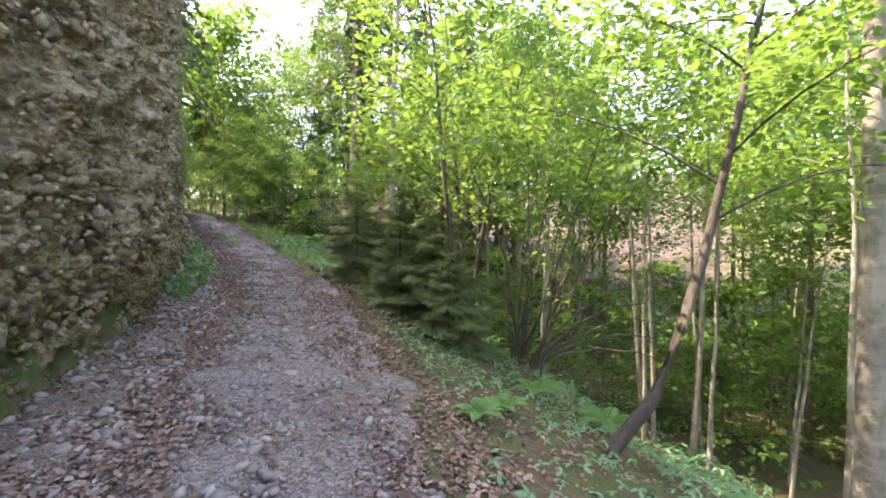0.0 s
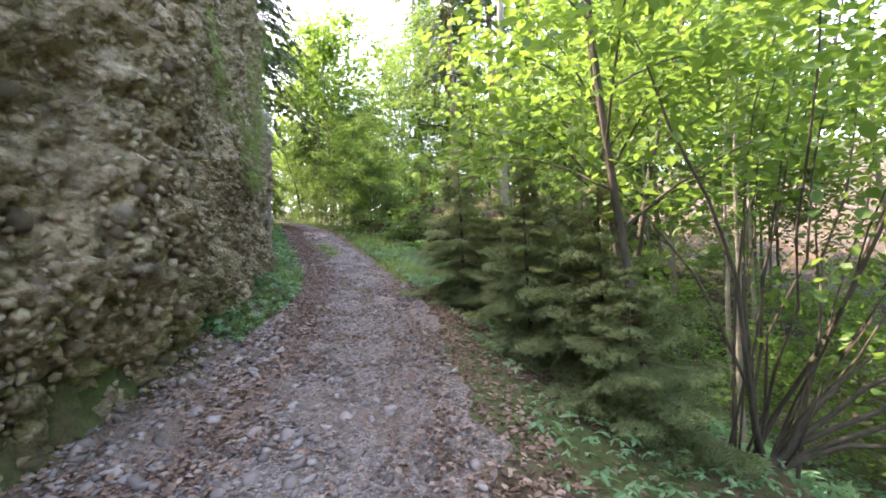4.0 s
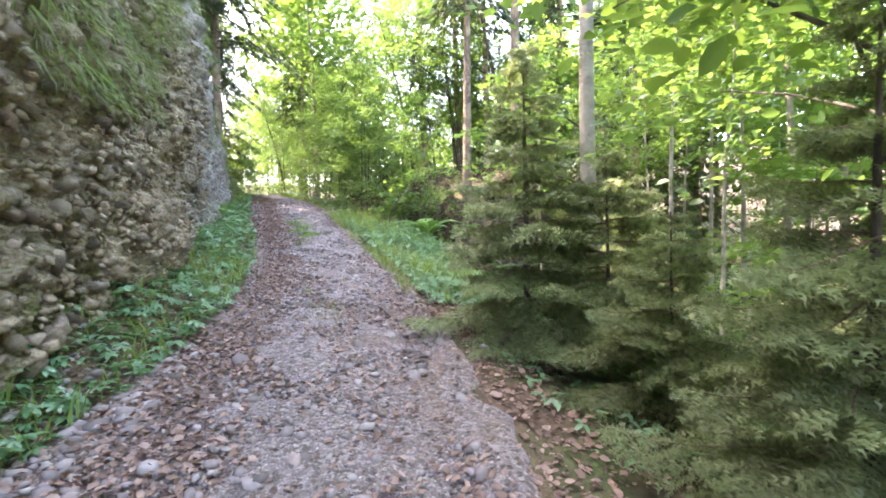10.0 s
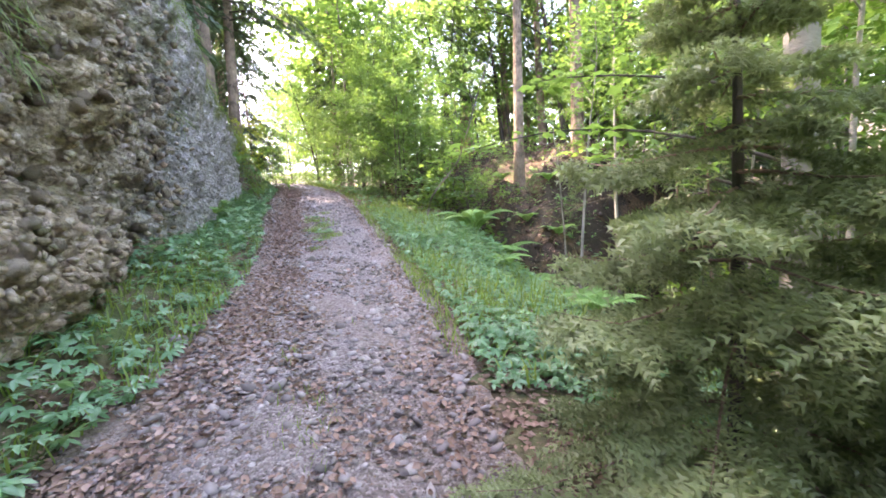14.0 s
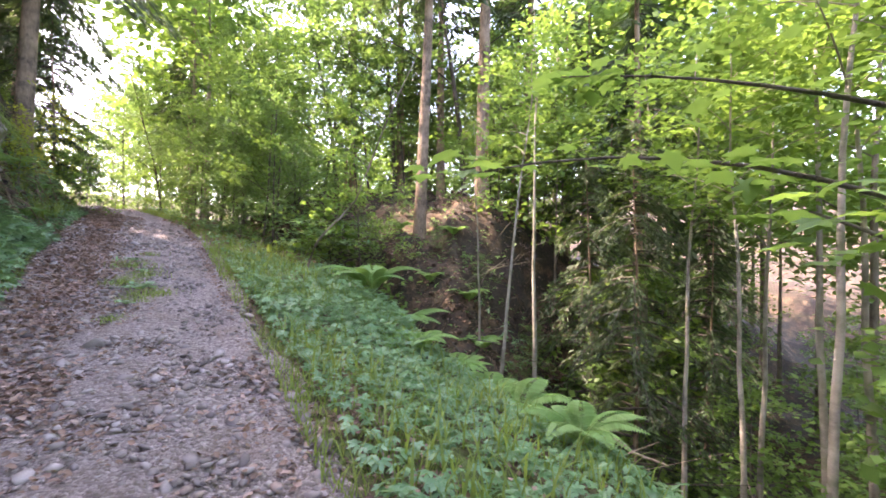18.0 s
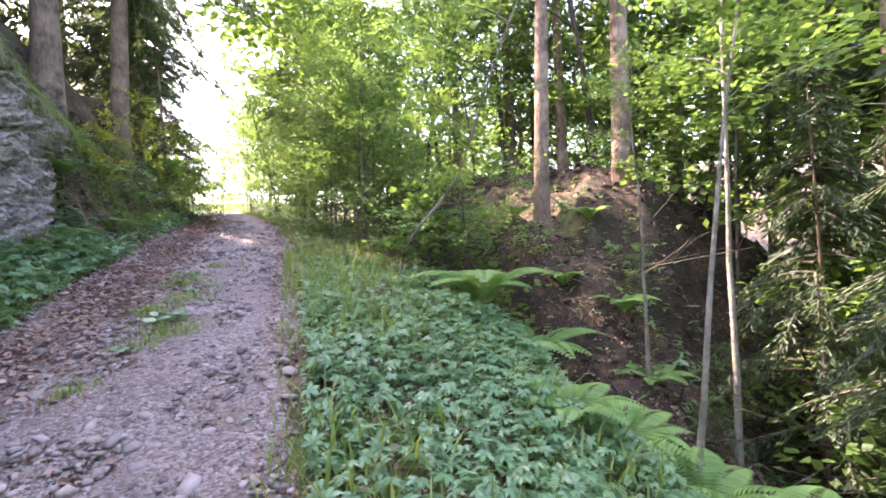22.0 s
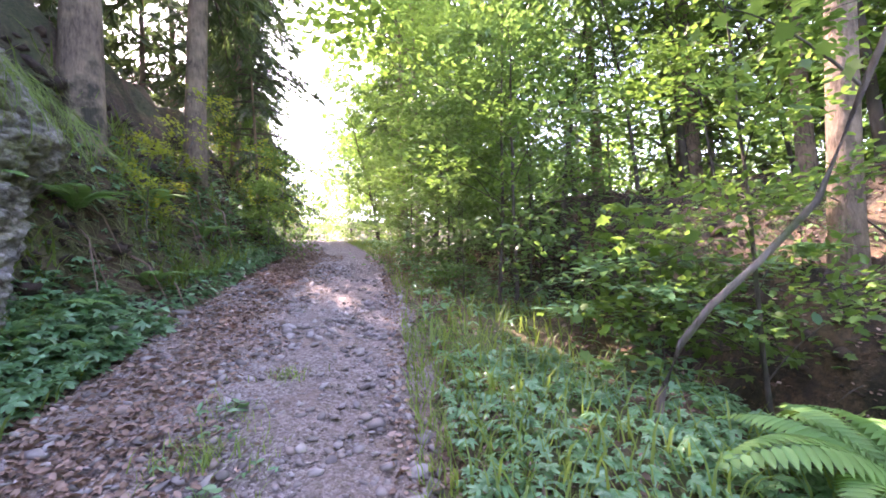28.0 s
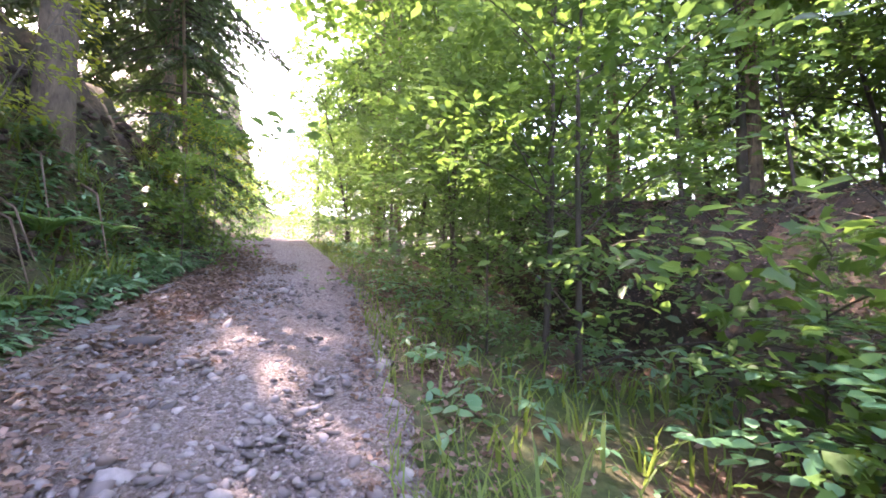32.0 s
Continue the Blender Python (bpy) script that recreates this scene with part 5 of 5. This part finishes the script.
n = 4400
u = rs.uniform(0.5, 22.5, n)
d = -0.05 - rs.uniform(0, 1, n) ** 1.15 * (foot(u) - ledge(u))
keep = rs.uniform(0, 1, n) < 0.25 + 0.75 * np.clip(0.5 + 1.6 * fbm(u * 0.6, d * 1.2, 3, 96), 0, 1)
u, d = u[keep], d[keep]
size = np.clip(rs.lognormal(-3.35, 0.32, len(u)), 0.02, 0.08)
xy = at(u, d)
v, f = stones(np.column_stack([xy, path_height(u, d) + size * 0.1]), size, rs, ICO1, 0.46)
tagged(part("flat_stones", mesh_np("flat_stones", v, f, M["pebble"])), "flat grey stones trodden into the path", "gravel", kind="stuff")
for name, count, lo, hi, near_d, far_d, label in (("bank_clods", 2600, 16.5, 26.0, 0.1, -1.3, "dark clods of earth and stones in the bank"), ("mound_clods", 2400, 15.0, 24.0, 3.0, 9.0, "dark clods of earth on the mound")):
    u = rs.uniform(lo, hi, count)
    d = near_d + (far_d - near_d) * rs.uniform(0, 1, count)
    d = d - foot(u) if far_d < 0 else d
    xy = at(u, d)
    size = np.clip(rs.lognormal(-3.2, 0.5, count), 0.02, 0.14)
    v, f = stones(np.column_stack([xy, ground_z(xy[:, 0], xy[:, 1])]), size, rs, ICO1, 0.55)
    tagged(part(name, mesh_np(name, v, f, M["soil"], True)), label, "earth", kind="stuff")
n = 7500
u = rs.uniform(17.0, 26.0, n)
d = -foot(u) - 0.15 - 1.0 * rs.uniform(0, 1, n) ** 0.7
keep = fbm(u * 1.6, d * 1.6, 2, 99) > -0.02
u, d = u[keep], d[keep]
n = len(u)
xy = at(u, d)
out = np.column_stack([at(u, d + 1) - xy, np.zeros(n)])
v, f = scatter(BLADE, np.column_stack([xy, ground_z(xy[:, 0], xy[:, 1]) + 0.05]), unit(out * rs.uniform(0.2, 0.8, (n, 1)) + rs.normal(0, 0.3, (n, 3)) + np.array([0, 0, -0.6])), unit(out + rs.normal(0, 0.3, (n, 3)) + np.array([0, 0, 0.8])), rs.uniform(0.15, 0.45, n), 0.010)
tagged(part("bank_fringe", mesh_np("bank_fringe", v, f, M["straw"])), "dry grass and fine roots hanging down the bank", "grass", kind="stuff")
n = 3000
u = rs.uniform(0.3, 10.0, n)
d = -foot(u) + rs.uniform(-0.35, 0.8, n)
size = np.clip(rs.lognormal(-3.7, 0.45, n), 0.01, 0.07)
xy = at(u, d)
v, f = stones(np.column_stack([xy, np.maximum(ground_z(xy[:, 0], xy[:, 1]), path_height(u, d) - 0.03) + size * 0.15]), size, rs, ICO1, 0.55)
tagged(part("foot_rubble", mesh_np("foot_rubble", v, f, M["pebble"])), "loose rubble fallen at the foot of the rock", "rubble", kind="stuff")
protos = []
for i in range(10):
    v, f = stones(np.zeros((1, 3)), np.ones(1), rs, ICO1, 0.4)
    protos.append(mesh_np("stone", v, f, M["stone"]))
for i in range(300):
    u = rs.uniform(1.5, 21.0)
    d = rs.choice([-rs.uniform(0.1, 2.0), -rs.uniform(1.2, 2.3)])
    s = float(np.clip(rs.lognormal(-3.4, 0.3), 0.022, 0.055))
    x, y = at(np.array([u]), np.array([d]))[0]
    part("stone", protos[i % 10], path, m=pose(x, y, float(path_height(u, d)) + 0.08 * s, 0, 0, rs.uniform(0, 360)) @ Matrix.Scale(s, 4))

# grass hanging over the rock
rg = np.random.default_rng(121)
n = 10500
u = np.where(np.arange(n) < 9000, rg.uniform(8.5, 19.8, n), rg.uniform(8.6, 11.6, n))
top = rock_top(u)
h = np.where(u < 15.2, rg.uniform(2.2, 6.5, n), top - np.abs(rg.normal(0, 0.4, n)))
keep = ((u < 15.2) | (rg.uniform(0, 1, n) < 0.4)) & (fbm(u * 1.1, h * 0.7, 3, 123) > np.where(u < 15.2, 0.02 - 0.05 * smooth(12.2 - u, 0, 0.8) + 0.4 * smooth(9.3 - u, 0, 0.6), -0.25)) & (h < top)
u, h = u[keep], h[keep]
p = cliff_place(u, h, 0.05)
n = len(u)
out = np.column_stack([at(u, np.ones(n)) - at(u, np.zeros(n)), np.zeros(n)])
way = unit(out * rg.uniform(0.1, 0.7, (n, 1)) + rg.normal(0, 0.25, (n, 3)) + np.array([0, 0, -0.9]))
v, f = scatter(BLADE, p, way, unit(out + rg.normal(0, 0.3, (n, 3))), rg.uniform(0.12, 0.42, n), 0.012)
tagged(part("hanging_grass", mesh_np("hanging_grass", v, f, M["grass"])), "long grass and moss hanging over the rock", "grass", kind="stuff")

# cobbles set in the rock
cob_protos = []
for i in range(10):
    v, f = stones(np.zeros((1, 3)), np.ones(1), rs, ICO2, 0.8)
    cob_protos.append(mesh_np("cobble", v, f, M["cobble"], True))
n = 15000
u, h = rs.uniform(0.5, 16.5, n), rs.uniform(0.0, 1.0, n) ** 1.2 * 6.0
keep = (rs.uniform(0, 1, n) < smooth(15.5 - u, 0, 2.5) * np.clip(0.55 + 1.3 * fbm(u * 0.8, h * 0.8, 3, 97), 0.1, 1)) & (h < rock_top(u) - 0.6)
u, h = u[keep], h[keep]
size = np.clip(rs.lognormal(-3.45, 0.42, len(u)), 0.014, 0.07)
p = cliff_place(u, h, size * 0.1 + 0.02)
near = np.zeros(len(u), bool)
near[np.argsort(-size * (u > 2.5) * (h < 3.5))[:300]] = True
v, f = stones(p[~near], size[~near], rs, ICO1, 0.8)
part("cobble_mass", mesh_np("cobble_mass", v, f, M["cobble_mass"], True), cliff)["kind"] = "stuff"
for i, (q, s) in enumerate(zip(p[near], size[near])):
    part("cobble", cob_protos[i % 10], cliff, m=pose(*q, rs.uniform(-40, 40), rs.uniform(-40, 40), rs.uniform(0, 360)) @ Matrix.Scale(float(s), 4))

# ---- dead wood ----
def stick(name, pts, r0, r1, mat, label):
    p = np.array(pts, float)
    ob = thing(name, *p[0], label, "dead branch", "dead branches")
    part("wood", stem("wood", p - p[0], np.linspace(r0, r1, len(p)), mat, 7), ob)
    return ob


rd = np.random.default_rng(95)
stick("dead_branch", [(-1.9, 17.2, gz(-1.9, 17.2) + 0.5), (-1.5, 17.1, gz(-1.9, 17.2) + 0.55), (-1.1, 17.0, gz(-1.9, 17.2) + 0.3), (-0.6, 17.1, gz(-1.9, 17.2) + 0.1)], 0.035, 0.015, M["deadwood"], "broken pale branch lying across the gully")
for i in range(120):
    u, d = (rd.uniform(13.5, 22), rd.uniform(3.6, 7.0)) if i < 64 else (rd.uniform(13.0, 18.5), rd.uniform(4.5, 9.0))
    x, y = at(np.array([u]), np.array([d]))[0]
    z = gz(x, y)
    a, ln, up = rd.uniform(0, 6.28), rd.uniform(0.6, 1.9), rd.uniform(-0.1, 0.9)
    stick("dead_branch", [(x, y, z + 0.02), (x + math.cos(a) * ln * 0.4, y + math.sin(a) * ln * 0.4, z + up * 0.6 + 0.1), (x + math.cos(a + 0.3) * ln, y + math.sin(a + 0.3) * ln, z + up + 0.15)], rd.uniform(0.008, 0.02), 0.004, M["deadwood"] if i % 5 == 0 else M["bark_dark"], "thin dead branch caught among the young trees")


# ---- single plants and stones on the path ----
def round_leaf():
    a = np.linspace(0, 2 * np.pi, 11)[:-1]
    v = np.column_stack([0.5 * np.sin(a), 0.45 - 0.5 * np.cos(a), 0.05 * np.cos(2 * a)])
    return np.concatenate([[(0, 0.42, 0.0)], v]), np.array([(0, 1 + i, 1 + (i + 1) % 10) for i in range(10)])


def leafy_plant(u, d, size, n, seed):
    r = np.random.default_rng(seed)
    x, y = at(np.array([u]), np.array([d]))[0]
    ob = thing("leafy_plant", x, y, float(path_height(u, d)), "low plant with round green leaves growing in the gravel", "plant", "plants in the gravel")
    for i in range(n):
        a = i * 2.4 + r.uniform(-0.3, 0.3)
        q = np.array([[math.cos(a) * size * r.uniform(0.3, 1.2), math.sin(a) * size * r.uniform(0.3, 1.2), size * r.uniform(0.25, 0.8)]])
        v, f = scatter(round_leaf(), q, np.array([[math.cos(a), math.sin(a), -0.1]]), np.array([[r.normal(0, 0.4), r.normal(0, 0.4), 1.0]]), size * r.uniform(0.55, 1.0))
        part("leaf", mesh_np("leaf", v, f, M["herb"]), ob)
        part("stalk", stem("stalk", [(0, 0, 0), q[0] * 0.6, q[0]], [0.003, 0.0025, 0.002], M["fern"], 4), ob)


for u, d, s, n, k in ((16.75, -1.2, 0.12, 22, 1), (16.2, -1.3, 0.06, 12, 2), (17.6, -1.2, 0.07, 10, 3), (18.3, -1.35, 0.07, 12, 4), (20.0, 0.25, 0.12, 9, 5), (20.6, 0.2, 0.10, 8, 6)):
    leafy_plant(u, d, s, n, k)


def tuft(u, d, size, n, seed):
    r = np.random.default_rng(seed)
    x, y = at(np.array([u]), np.array([d]))[0]
    a = r.uniform(0, 6.28, n)
    p = np.column_stack([r.normal(0, size * 0.8, n), r.normal(0, size * 0.8, n), np.zeros(n)])
    v, f = scatter(BLADE, p, np.column_stack([np.cos(a) * 0.7, np.sin(a) * 0.7, r.uniform(0.3, 1.0, n)]), np.column_stack([-np.cos(a), -np.sin(a), np.full(n, 0.4)]), r.uniform(0.6, 1.4, n) * size, 0.008)
    ob = part("grass_tuft", mesh_np("grass_tuft", v, f, M["grass"]), m=pose(x, y, float(path_height(u, d)) - 0.005))
    tagged(ob, "small tuft of green grass in the gravel", "grass", kind="stuff")


for u, d, s, n, k in ((16.5, -1.05, 0.16, 170, 6), (17.0, -1.35, 0.15, 150, 7), (17.3, -1.15, 0.16, 160, 1), (17.9, -1.3, 0.14, 120, 2), (16.3, -1.2, 0.12, 120, 3), (15.7, -1.4, 0.10, 90, 4), (18.7, -1.1, 0.12, 80, 5)):
    tuft(u, d, s, n, k)
for i, (x, y, s) in enumerate(((-2.45, 9.7, 0.08), (-11.8, 19.8, 0.13), (-7.07, 14.26, 0.09), (-3.6, 6.9, 0.09), (-3.5, 6.3, 0.09), (-1.55, 6.6, 0.07), (-3.2, 5.0, 0.08))):
    zz = max(gz(x, y), float(path_z(along(np.array([x]), np.array([y]))[0])[0]))
    ob = part("boulder", protos[i], m=pose(x, y, zz + 0.2 * s, 0, 0, 50 * i) @ Matrix.Scale(s, 4))
    tagged(ob, "rounded grey stone lying at the edge of the path", "stone", "larger stones")

for i in range(16):
    u, d = rd.uniform(17.5, 23.0), rd.uniform(-3.6, -2.9)
    x, y = at(np.array([u]), np.array([d]))[0]
    x2, y2 = at(np.array([u + rd.uniform(-0.5, 0.5)]), np.array([d + 0.45]))[0]
    z = gz(x, y)
    r_ = stick("exposed_root", [(x, y, z + 0.02), ((x + x2) / 2, (y + y2) / 2, z - 0.1), (x2, y2, max(gz(x2, y2) + 0.02, z - rd.uniform(0.5, 1.0)))], rd.uniform(0.010, 0.022), 0.005, M["twig"], "thin brown root hanging out of the bank")
    tagged(r_, category="root", group="roots")
for i in range(36):
    u = rd.uniform(15.5, 24.0)
    x, y = at(np.array([u]), np.array([-float(foot(u)) + rd.uniform(-0.45, 0.5)]))[0]
    s = rd.uniform(0.04, 0.11)
    part("stone", protos[i % 10], ground, m=pose(x, y, gz(x, y) + 0.2 * s, 0, 0, rd.uniform(0, 360)) @ Matrix.Scale(s, 4))
